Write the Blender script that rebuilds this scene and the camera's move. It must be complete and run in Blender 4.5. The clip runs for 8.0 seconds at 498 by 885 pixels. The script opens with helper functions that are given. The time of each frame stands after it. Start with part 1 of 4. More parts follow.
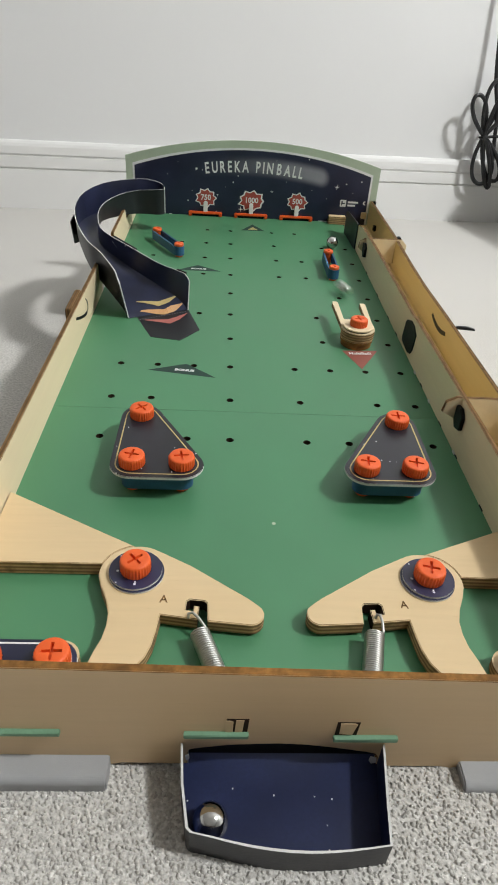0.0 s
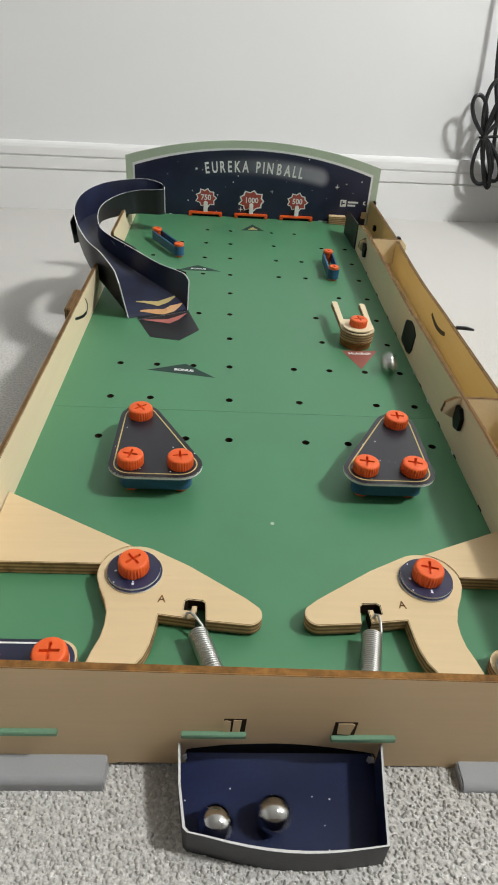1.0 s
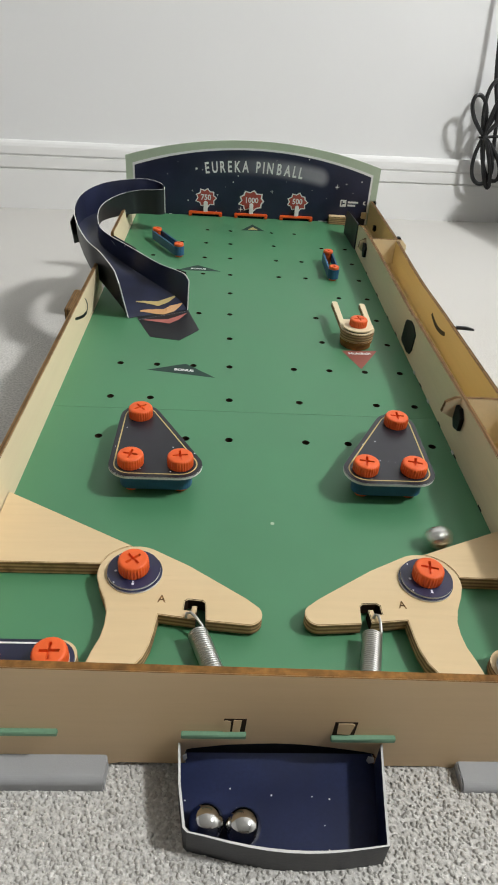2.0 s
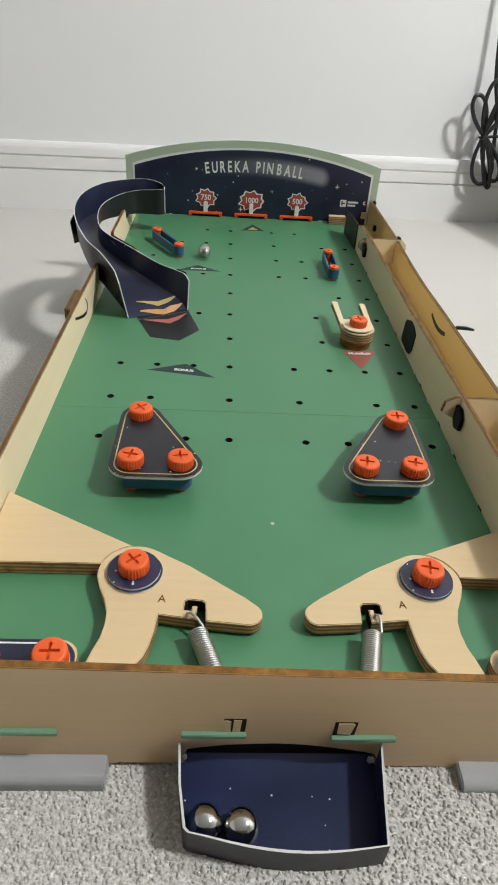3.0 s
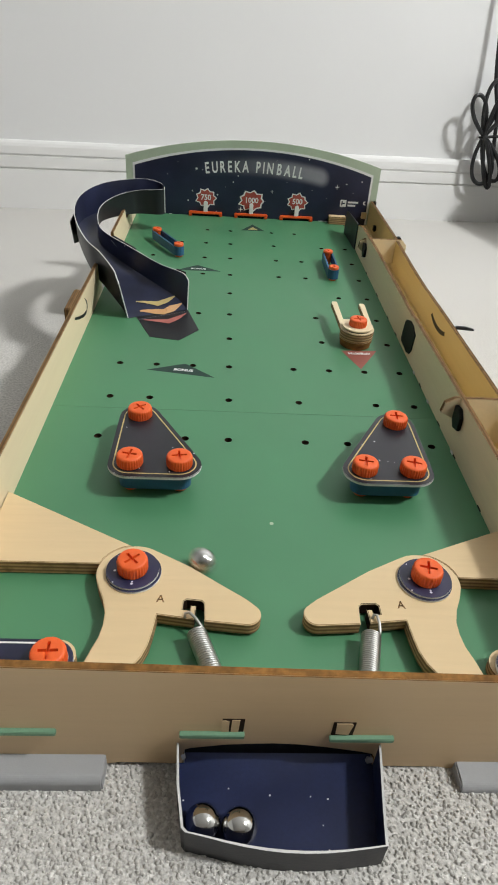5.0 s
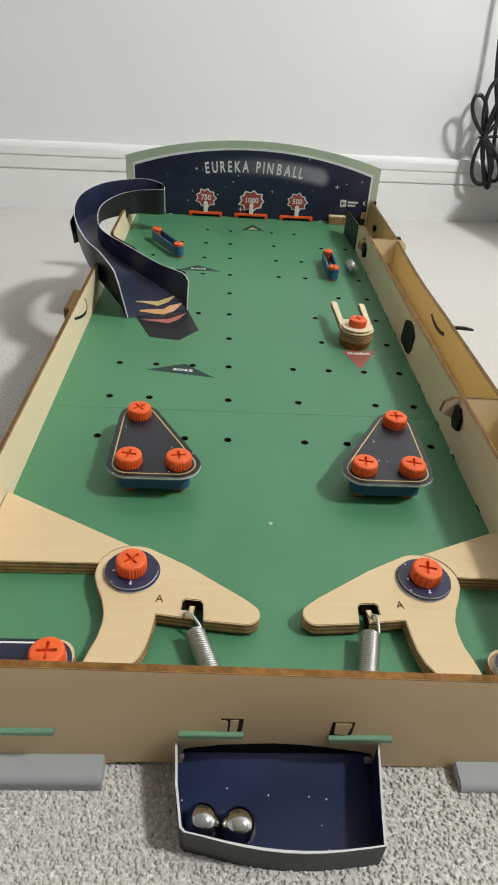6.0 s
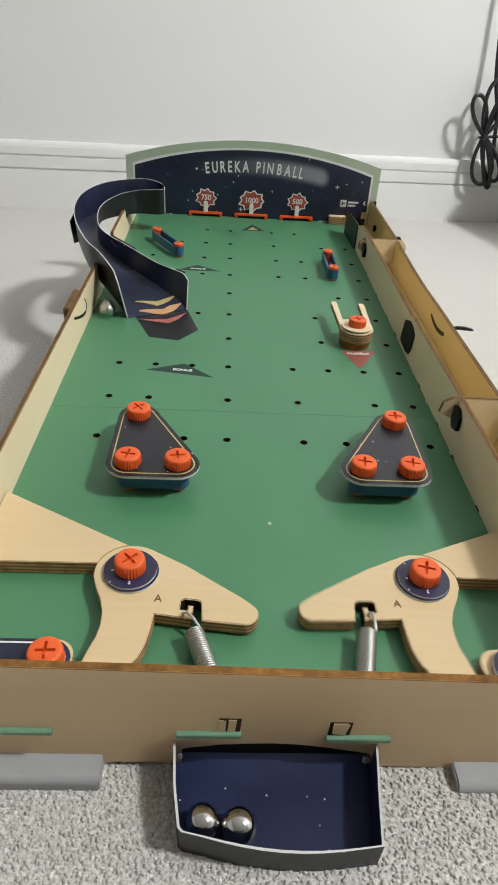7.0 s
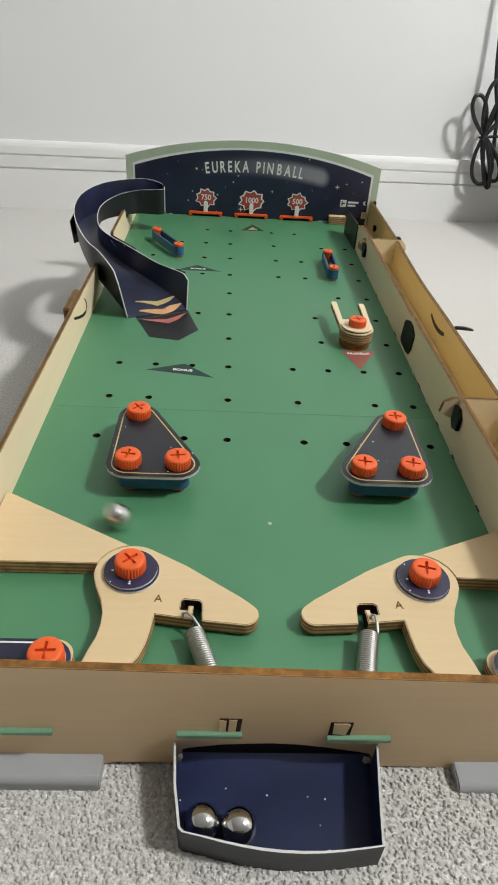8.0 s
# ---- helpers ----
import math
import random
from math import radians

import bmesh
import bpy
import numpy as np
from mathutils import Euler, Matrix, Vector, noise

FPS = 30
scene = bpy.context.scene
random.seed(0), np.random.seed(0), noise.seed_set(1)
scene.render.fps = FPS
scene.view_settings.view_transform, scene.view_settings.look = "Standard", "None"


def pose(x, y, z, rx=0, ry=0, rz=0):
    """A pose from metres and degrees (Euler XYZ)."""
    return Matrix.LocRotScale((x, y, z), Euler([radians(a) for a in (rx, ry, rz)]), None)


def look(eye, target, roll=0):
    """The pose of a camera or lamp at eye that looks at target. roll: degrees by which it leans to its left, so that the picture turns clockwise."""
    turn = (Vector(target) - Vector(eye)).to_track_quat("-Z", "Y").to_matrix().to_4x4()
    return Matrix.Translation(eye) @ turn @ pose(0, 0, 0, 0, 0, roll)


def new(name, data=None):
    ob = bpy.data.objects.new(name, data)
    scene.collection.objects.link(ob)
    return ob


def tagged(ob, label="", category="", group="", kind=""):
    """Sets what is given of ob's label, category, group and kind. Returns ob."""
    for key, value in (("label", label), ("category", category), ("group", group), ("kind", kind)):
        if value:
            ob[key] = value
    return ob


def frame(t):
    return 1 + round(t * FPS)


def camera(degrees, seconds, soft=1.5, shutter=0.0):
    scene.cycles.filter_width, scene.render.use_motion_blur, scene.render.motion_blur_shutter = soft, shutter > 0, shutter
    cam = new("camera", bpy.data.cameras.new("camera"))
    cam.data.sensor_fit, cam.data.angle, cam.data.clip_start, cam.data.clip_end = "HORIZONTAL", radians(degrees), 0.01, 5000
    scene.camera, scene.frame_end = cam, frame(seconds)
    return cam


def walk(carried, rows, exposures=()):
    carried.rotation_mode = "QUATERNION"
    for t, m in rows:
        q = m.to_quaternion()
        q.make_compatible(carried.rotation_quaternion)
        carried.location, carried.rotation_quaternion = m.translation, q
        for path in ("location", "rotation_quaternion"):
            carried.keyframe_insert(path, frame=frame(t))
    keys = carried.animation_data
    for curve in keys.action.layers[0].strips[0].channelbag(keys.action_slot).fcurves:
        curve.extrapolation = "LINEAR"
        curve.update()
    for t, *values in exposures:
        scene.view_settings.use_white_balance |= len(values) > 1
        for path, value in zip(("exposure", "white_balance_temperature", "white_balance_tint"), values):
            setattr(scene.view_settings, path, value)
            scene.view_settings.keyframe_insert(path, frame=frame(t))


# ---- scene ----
from mathutils.bvhtree import BVHTree

# ------------------------------------------------------------------ camera
cam = camera(43.41, 8.0, soft=1.8, shutter=0.9)
EYE = pose(-0.0306, -0.3185, 0.2275, 59.407, -3.078, -1.61)
walk(cam, [(0.0, EYE), (8.0, EYE)], exposures=[(0.0, 0.0, 6500, 10), (8.0, 0.0, 6500, 10)])

# ------------------------------------------------------------------ light
world = bpy.data.worlds.new("world")
scene.world = world
world.use_nodes = True
world.node_tree.nodes["Background"].inputs[0].default_value = (1.0, 0.95, 0.88, 1)
world.node_tree.nodes["Background"].inputs[1].default_value = 0.08

LAMP_AT = (1.80, -0.55, 2.36)
lamp_data = bpy.data.lights.new("ceiling_lamp", "AREA")
lamp_data.shape, lamp_data.size, lamp_data.energy, lamp_data.color = "DISK", 0.34, 95.5, (0.985, 1.0, 0.995)
lamp = new("ceiling_lamp", lamp_data)
lamp.matrix_world = look(LAMP_AT, (0.6, 1.2, 0.3))

# ------------------------------------------------------------------ materials


def nodes_of(name):
    m = bpy.data.materials.new(name)
    m.use_nodes = True
    return m, m.node_tree.nodes, m.node_tree.links, m.node_tree.nodes["Principled BSDF"]


def mix_color(n, l, fac, a, b, blend="MIX"):
    x = n.new("ShaderNodeMix")
    x.data_type, x.blend_type = "RGBA", blend
    for sock, v in ((x.inputs[0], fac), (x.inputs[6], a), (x.inputs[7], b)):
        if isinstance(v, bpy.types.NodeSocket):
            l.new(v, sock)
        else:
            sock.default_value = v
    return x.outputs[2]


def noise_of(n, l, scale, detail=3.0, stretch=(1, 1, 1), rough=0.55):
    co = n.new("ShaderNodeTexCoord")
    mp = n.new("ShaderNodeMapping")
    mp.inputs["Scale"].default_value = stretch
    l.new(co.outputs["Object"], mp.inputs["Vector"])
    t = n.new("ShaderNodeTexNoise")
    t.inputs["Scale"].default_value, t.inputs["Detail"].default_value, t.inputs["Roughness"].default_value = scale, detail, rough
    l.new(mp.outputs["Vector"], t.inputs["Vector"])
    return t.outputs["Fac"]


def ramp_of(n, l, fac, lo, hi):
    r = n.new("ShaderNodeMapRange")
    l.new(fac, r.inputs[0])
    r.inputs[1].default_value, r.inputs[2].default_value = lo, hi
    return r.outputs[0]


def tint(c, k):
    return (min(1, c[0] * k), min(1, c[1] * k), min(1, c[2] * k), 1)


def plain(name, c, rough=0.5, metal=0.0, fine=900, coarse=35, var=0.12, bump=0.08, spec=0.5, coat=0.0):
    """Colour with broad patches, fine grain, uneven gloss and a fine relief."""
    m, n, l, b = nodes_of(name)
    big = ramp_of(n, l, noise_of(n, l, coarse), 0.3, 0.7)
    small = ramp_of(n, l, noise_of(n, l, fine, 2.0), 0.3, 0.7)
    base = mix_color(n, l, big, tint(c, 1 - var), tint(c, 1 + var))
    base = mix_color(n, l, small, base, mix_color(n, l, 0.5, base, tint(c, 1 - 1.5 * var)))
    l.new(base, b.inputs["Base Color"])
    gl = n.new("ShaderNodeMapRange")
    l.new(big, gl.inputs[0])
    gl.inputs[3].default_value, gl.inputs[4].default_value = max(0.03, rough - 0.06), min(1, rough + 0.06)
    l.new(gl.outputs[0], b.inputs["Roughness"])
    b.inputs["Metallic"].default_value = metal
    b.inputs["Specular IOR Level"].default_value = spec
    b.inputs["Coat Weight"].default_value = coat
    b.inputs["Coat Roughness"].default_value = 0.2
    if bump:
        bp = n.new("ShaderNodeBump")
        bp.inputs["Strength"].default_value, bp.inputs["Distance"].default_value = bump, 0.0004
        l.new(small, bp.inputs["Height"])
        l.new(bp.outputs[0], b.inputs["Normal"])
    return m


def wood(name, c, along="x", rough=0.55, dark=0.78):
    """Birch face veneer: long soft grain, small flecks, faint blotches."""
    m, n, l, b = nodes_of(name)
    st = {"x": (0.06, 1, 1), "y": (1, 0.06, 1), "z": (1, 1, 0.06)}[along]
    grain = ramp_of(n, l, noise_of(n, l, 420, 4.0, st), 0.3, 0.72)
    fleck = ramp_of(n, l, noise_of(n, l, 1500, 2.0, st), 0.70, 1.1)
    blot = ramp_of(n, l, noise_of(n, l, 22, 3.0, st), 0.3, 0.7)
    base = mix_color(n, l, grain, tint(c, min(0.99, dark + 0.19)), tint(c, 1.03))
    base = mix_color(n, l, fleck, base, tint((c[0] * 0.8, c[1] * 0.72, c[2] * 0.6), dark))
    base = mix_color(n, l, blot, base, mix_color(n, l, 0.35, base, tint((c[0], c[1] * 0.93, c[2] * 0.8), 0.86)))
    l.new(base, b.inputs["Base Color"])
    b.inputs["Roughness"].default_value = rough
    bp = n.new("ShaderNodeBump")
    bp.inputs["Strength"].default_value, bp.inputs["Distance"].default_value = 0.12, 0.0003
    l.new(grain, bp.inputs["Height"])
    l.new(bp.outputs[0], b.inputs["Normal"])
    return m


def ply_edge(name, c=(0.37, 0.235, 0.115), axis="z"):
    """Laser-cut plywood edge: dark and light plies about 1 mm thick, scorched in patches."""
    m, n, l, b = nodes_of(name)
    co = n.new("ShaderNodeTexCoord")
    w = n.new("ShaderNodeTexWave")
    w.bands_direction = axis.upper()
    w.inputs["Scale"].default_value = 150
    w.inputs["Distortion"].default_value = 0.6
    w.inputs["Detail Scale"].default_value = 60
    l.new(co.outputs["Object"], w.inputs["Vector"])
    burnt = ramp_of(n, l, noise_of(n, l, 160, 3.0), 0.48, 0.85)
    base = mix_color(n, l, w.outputs["Fac"], tint(c, 0.5), tint(c, 1.35))
    base = mix_color(n, l, burnt, base, tint(c, 0.3))
    l.new(base, b.inputs["Base Color"])
    b.inputs["Roughness"].default_value = 0.8
    b.inputs["Specular IOR Level"].default_value = 0.2
    return m


def speckled(name, c, dots=(0.75, 0.76, 0.8), rough=0.35, scale=260, keep=0.16, dot=0.13):
    """Printed night-blue card with small pale star specks and a glossy film."""
    m, n, l, b = nodes_of(name)
    co = n.new("ShaderNodeTexCoord")
    v = n.new("ShaderNodeTexVoronoi")
    v.inputs["Scale"].default_value = scale
    l.new(co.outputs["Object"], v.inputs["Vector"])
    near = n.new("ShaderNodeMath")
    near.operation = "LESS_THAN"
    l.new(v.outputs["Distance"], near.inputs[0])
    near.inputs[1].default_value = dot
    sep = n.new("ShaderNodeSeparateColor")
    l.new(v.outputs["Color"], sep.inputs[0])
    some = n.new("ShaderNodeMath")
    some.operation = "LESS_THAN"
    l.new(sep.outputs[0], some.inputs[0])
    some.inputs[1].default_value = keep
    both = n.new("ShaderNodeMath")
    both.operation = "MULTIPLY"
    l.new(near.outputs[0], both.inputs[0])
    l.new(some.outputs[0], both.inputs[1])
    cloud = ramp_of(n, l, noise_of(n, l, 30), 0.3, 0.75)
    base = mix_color(n, l, cloud, tint(c, 0.75), tint((c[0] * 1.1, c[1] * 1.15, c[2] * 1.35), 1.25))
    base = mix_color(n, l, both.outputs[0], base, (*dots, 1))
    l.new(base, b.inputs["Base Color"])
    b.inputs["Roughness"].default_value = rough
    return m


def carpet_mat(name):
    m, n, l, b = nodes_of(name)
    tuft = ramp_of(n, l, noise_of(n, l, 620, 2.0), 0.34, 0.66)
    patch = ramp_of(n, l, noise_of(n, l, 9, 4.0), 0.3, 0.7)
    fleck = ramp_of(n, l, noise_of(n, l, 170, 2.0), 0.5, 0.9)
    base = mix_color(n, l, tuft, (0.375, 0.362, 0.340, 1), (0.79, 0.772, 0.735, 1))
    base = mix_color(n, l, fleck, base, (0.68, 0.662, 0.625, 1))
    base = mix_color(n, l, patch, base, mix_color(n, l, 0.5, base, (0.62, 0.60, 0.56, 1)))
    l.new(base, b.inputs["Base Color"])
    b.inputs["Roughness"].default_value = 1.0
    b.inputs["Specular IOR Level"].default_value = 0.1
    bp = n.new("ShaderNodeBump")
    bp.inputs["Strength"].default_value, bp.inputs["Distance"].default_value = 0.18, 0.001
    l.new(tuft, bp.inputs["Height"])
    l.new(bp.outputs[0], b.inputs["Normal"])
    return m


def pile_mat(name):
    """Wool yarn: every tuft its own grey, with fibres and broad uneven patches."""
    m, n, l, b = nodes_of(name)
    geo = n.new("ShaderNodeNewGeometry")
    patch = ramp_of(n, l, noise_of(n, l, 45, 3.0), 0.3, 0.7)
    fibre = ramp_of(n, l, noise_of(n, l, 3200, 2.0), 0.3, 0.7)
    base = mix_color(n, l, geo.outputs["Random Per Island"], (0.49, 0.47, 0.437, 1), (0.62, 0.60, 0.563, 1))
    fleck = ramp_of(n, l, geo.outputs["Random Per Island"], 0.90, 0.97)
    base = mix_color(n, l, fleck, base, (0.84, 0.825, 0.79, 1))
    base = mix_color(n, l, patch, base, mix_color(n, l, 0.4, base, (0.54, 0.515, 0.475, 1)))
    base = mix_color(n, l, fibre, base, mix_color(n, l, 0.2, base, (0.85, 0.82, 0.77, 1)))
    l.new(base, b.inputs["Base Color"])
    b.inputs["Roughness"].default_value = 0.9
    b.inputs["Specular IOR Level"].default_value = 0.2
    b.inputs["Sheen Weight"].default_value = 0.15
    bp = n.new("ShaderNodeBump")
    bp.inputs["Strength"].default_value, bp.inputs["Distance"].default_value = 0.5, 0.0003
    l.new(fibre, bp.inputs["Height"])
    l.new(bp.outputs[0], b.inputs["Normal"])
    return m


M_PILE = pile_mat("carpet_yarn")
M_WALL = plain("wall_paint", (0.80, 0.80, 0.795), 0.6, fine=500, coarse=3, var=0.012, bump=0.05)
M_TRIM = plain("skirting_gloss", (0.82, 0.815, 0.80), 0.36, fine=300, coarse=1.2, var=0.008, bump=0.02)
# dark colour for the unseen front wall, so it bounces little light
M_DIMWALL = plain("dim_unseen_wall", (0.24, 0.21, 0.18), 0.7, fine=500, coarse=3, var=0.03, bump=0.05)
M_CARPET = carpet_mat("grey_carpet")
M_GREEN = plain("green_board", (0.075, 0.235, 0.115), 0.42, fine=2500, coarse=14, var=0.07, bump=0.06)
M_GREEN_EDGE = plain("green_card_edge", (0.19, 0.36, 0.23), 0.7, var=0.15)
M_WOOD = wood("birch_face", (0.70, 0.535, 0.315))
M_WOOD_Y = wood("birch_face_long", (0.82, 0.69, 0.47), "y")
# lane birch: the amber bounce light inside the lane is put into the colour
M_WOOD_LANE = wood("birch_face_lane_bounce", (0.60, 0.46, 0.20), "y", 0.35)
M_WOOD_PANEL = wood("birch_face_panel", (0.68, 0.50, 0.295), "x", 0.5, 0.84)
M_EDGE = ply_edge("ply_edge")
M_EDGE_X = ply_edge("ply_edge_upright", (0.19, 0.105, 0.042), "x")
M_EDGE_Y = ply_edge("ply_edge_cross", (0.19, 0.105, 0.042), "y")
M_ORANGE = plain("orange_plastic", (0.82, 0.118, 0.018), 0.5, coarse=120, var=0.06, bump=0.04)
M_NAVY = speckled("navy_card", (0.021, 0.024, 0.056), rough=0.36, keep=0.12)
M_NAVY_RAMP = speckled("navy_ramp_card", (0.021, 0.025, 0.052), rough=0.33, scale=160, keep=0.03, dot=0.1)
M_NAVY_DOTS = speckled("navy_washer_card", (0.024, 0.024, 0.060), rough=0.4, scale=250, keep=0.22, dot=0.15)
M_NAVY_PLAIN = plain("navy_card_plain", (0.018, 0.022, 0.062), 0.34, coarse=20, var=0.2, bump=0.03)
M_TRAY = plain("navy_tray", (0.009, 0.016, 0.062), 0.5, coarse=45, var=0.2, bump=0.04, spec=0.35)
M_BLACKCARD = plain("dark_card", (0.014, 0.015, 0.019), 0.42, var=0.25)
# near-black, so the shade inside the drain chute is in the colour
M_CHUTE = plain("shade_black_chute", (0.005, 0.005, 0.007), 0.8, var=0.2, spec=0.05)
M_DARKCUT = plain("dark_cut_edge", (0.035, 0.018, 0.009), 0.8, coarse=200, var=0.35, spec=0.2)
M_EDGE_PANEL = plain("burnt_panel_edge", (0.27, 0.128, 0.036), 0.75, fine=500, coarse=130, var=0.45, spec=0.15)
M_BRACKET = wood("brown_plywood", (0.46, 0.29, 0.14), "y", 0.6)
M_CARDEDGE = plain("white_card_edge", (0.68, 0.68, 0.66), 0.8, var=0.08)
M_CHAR = speckled("charcoal_card", (0.015, 0.015, 0.019), rough=0.34, scale=260, keep=0.30, dot=0.105)
M_GOLD = plain("pale_gold_print", (0.60, 0.47, 0.19), 0.5, var=0.08)
M_PEACH = plain("peach_print", (0.66, 0.36, 0.15), 0.5, var=0.08)
M_REDPRINT = plain("red_print", (0.42, 0.075, 0.055), 0.5, var=0.1)
M_PINK = plain("coral_print", (0.48, 0.155, 0.13), 0.5, var=0.08)
M_FADEDRED = plain("faded_red_print", (0.33, 0.10, 0.075), 0.45, var=0.1)
M_WHITEPRINT = plain("white_print", (0.80, 0.80, 0.78), 0.55, var=0.04)
M_GREYPRINT = plain("grey_print", (0.30, 0.30, 0.36), 0.5, var=0.1)
M_SAGE = plain("sage_print", (0.47, 0.55, 0.41), 0.55, coarse=25, var=0.08)
M_DARKGREEN = plain("dark_green_print", (0.026, 0.056, 0.045), 0.6, var=0.15, spec=0.25)
M_BLUE = plain("blue_rubber", (0.026, 0.105, 0.21), 0.5, coarse=150, var=0.12)
M_BLACK = plain("black_plastic_and_slot_shade", (0.009, 0.009, 0.009), 0.5, var=0.2, spec=0.22)
M_FOAM = plain("grey_foam", (0.38, 0.385, 0.39), 0.85, fine=1800, var=0.05, bump=0.06)
M_STEEL = plain("polished_steel", (0.62, 0.61, 0.59), 0.13, 1.0, coarse=200, var=0.05, bump=0.0)
M_SPRING = plain("spring_steel", (0.52, 0.52, 0.50), 0.40, 1.0, coarse=300, var=0.1, bump=0.0)


def comet_print(m):
    """Adds a printed comet to the night-blue card: it bends along the arch, pales towards its head and is soft all round."""
    n, l = m.node_tree.nodes, m.node_tree.links
    b = n["Principled BSDF"]
    night = b.inputs["Base Color"].links[0].from_socket
    co = n.new("ShaderNodeTexCoord")
    sp = n.new("ShaderNodeSeparateXYZ")
    l.new(co.outputs["Object"], sp.inputs[0])

    def calc(kind, a, c):
        x = n.new("ShaderNodeMath")
        x.operation = kind
        for sock, v in ((x.inputs[0], a), (x.inputs[1], c)):
            if isinstance(v, bpy.types.NodeSocket):
                l.new(v, sock)
            else:
                sock.default_value = v
        return x.outputs[0]

    def fade(v, lo, hi):
        r = n.new("ShaderNodeMapRange")
        r.interpolation_type = "SMOOTHSTEP"
        l.new(v, r.inputs[0])
        r.inputs[1].default_value, r.inputs[2].default_value = lo, hi
        return r.outputs[0]

    x, z = sp.outputs[0], sp.outputs[2]
    centre = calc("SUBTRACT", 0.0568, calc("MULTIPLY", calc("MULTIPLY", x, x), 1.25))
    off = calc("ABSOLUTE", calc("SUBTRACT", z, centre), 0.0)
    past = calc("MAXIMUM", calc("SUBTRACT", x, 0.078), 0.0)
    dist = calc("SQRT", calc("ADD", calc("MULTIPLY", off, off), calc("MULTIPLY", past, past)), 0.0)
    body = fade(dist, 0.0128, 0.0030)
    along = calc("POWER", fade(x, -0.085, 0.105), 1.35)
    cloud = ramp_of(n, l, noise_of(n, l, 70), 0.1, 0.9)
    pale = mix_color(n, l, cloud, (0.29, 0.28, 0.32, 1), (0.38, 0.37, 0.41, 1))
    l.new(mix_color(n, l, calc("MULTIPLY", body, along), night, pale), b.inputs["Base Color"])
    return m


M_NIGHT = comet_print(plain("night_sky_print", (0.020, 0.023, 0.054), 0.36, coarse=28, var=0.25, bump=0.02))
M_CORD = plain("black_cord", (0.014, 0.014, 0.015), 0.45, coarse=60, var=0.2)
M_WHITEPEG = plain("white_plastic", (0.86, 0.85, 0.83), 0.4, var=0.04)

# ------------------------------------------------------------------ building helpers (millimetres in)
K = 0.001


def part(name, bm, material, parent=None, label="", smooth=False, edge=None, axis=2):
    """One mesh object. edge: a second material for the faces that do not face along axis."""
    bmesh.ops.recalc_face_normals(bm, faces=bm.faces)
    me = bpy.data.meshes.new(name)
    me.materials.append(material)
    if edge is not None:
        me.materials.append(edge)
        for f in bm.faces:
            f.material_index = 0 if abs(f.normal[axis]) > 0.7 else 1
    for f in bm.faces:
        f.smooth = smooth
    bm.to_mesh(me)
    bm.free()
    ob = new(name, me)
    if parent is not None:
        ob.parent = parent
    if label:
        tagged(ob, label)
    return ob


def soften(bm, mm, segments=2):
    es = [e for e in bm.edges if len(e.link_faces) == 2 and e.calc_face_angle(0) > 0.6]
    bmesh.ops.bevel(bm, geom=es, offset=mm * K, segments=segments, affect="EDGES", clamp_overlap=True)
    return bm


def box(x0, x1, y0, y1, z0, z1, bevel=0.3, bm=None):
    b = bmesh.new()
    r = bmesh.ops.create_cube(b, size=1.0)
    for v in r["verts"]:
        v.co = Vector(((x0 if v.co.x < 0 else x1) * K, (y0 if v.co.y < 0 else y1) * K, (z0 if v.co.z < 0 else z1) * K))
    if bevel:
        soften(b, bevel)
    return join(bm, b)


def join(a, b):
    if a is None:
        return b
    me = bpy.data.meshes.new("temp")
    b.to_mesh(me)
    b.free()
    a.from_mesh(me)
    bpy.data.meshes.remove(me)
    return a


def prism(pts, z0, z1, bevel=0.3, plane="xy"):
    """A flat outline in millimetres, raised from z0 to z1 (for plane xz: from y = z0 to z1; yz: from x)."""
    b = bmesh.new()
    put = {"xy": lambda p, h: (p[0] * K, p[1] * K, h * K), "xz": lambda p, h: (p[0] * K, h * K, p[1] * K),
           "yz": lambda p, h: (h * K, p[0] * K, p[1] * K)}[plane]
    lo = [b.verts.new(put(p, z0)) for p in pts]
    hi = [b.verts.new(put(p, z1)) for p in pts]
    b.faces.new(lo)
    b.faces.new(hi)
    for i in range(len(pts)):
        j = (i + 1) % len(pts)
        b.faces.new((lo[i], lo[j], hi[j], hi[i]))
    bmesh.ops.recalc_face_normals(b, faces=b.faces)
    if bevel:
        ax = {"xy": 2, "xz": 1, "yz": 0}[plane]
        caps = [f for f in b.faces if abs(f.normal[ax]) > 0.9]
        es = {e for f in caps for e in f.edges}
        bmesh.ops.bevel(b, geom=list(es), offset=bevel * K, segments=2, affect="EDGES", clamp_overlap=True)
    return b


def arc(cx, cy, r, a0, a1, n=10):
    return [(cx + r * math.cos(radians(a0 + (a1 - a0) * i / n)), cy + r * math.sin(radians(a0 + (a1 - a0) * i / n))) for i in range(n + 1)]


def rounded(pts, radius, n=6):
    """The outline with each corner rounded."""
    out = []
    for i, p in enumerate(pts):
        r = radius[i] if isinstance(radius, (list, tuple)) else radius
        a, p, c = Vector(pts[i - 1]), Vector(p), Vector(pts[(i + 1) % len(pts)])
        u, v = (a - p).normalized(), (c - p).normalized()
        half = u.angle(v) / 2
        if r < 0.05 or half > 1.5:
            out.append(tuple(p))
            continue
        d = min(r / math.tan(half), (a - p).length * 0.49, (c - p).length * 0.49)
        rr = d * math.tan(half)
        o = p + (u + v).normalized() * (rr / math.sin(half))
        s, e = p + u * d - o, p + v * d - o
        for k in range(n + 1):
            w = s.lerp(e, k / n)
            out.append(tuple(o + w.normalized() * rr))
    return out


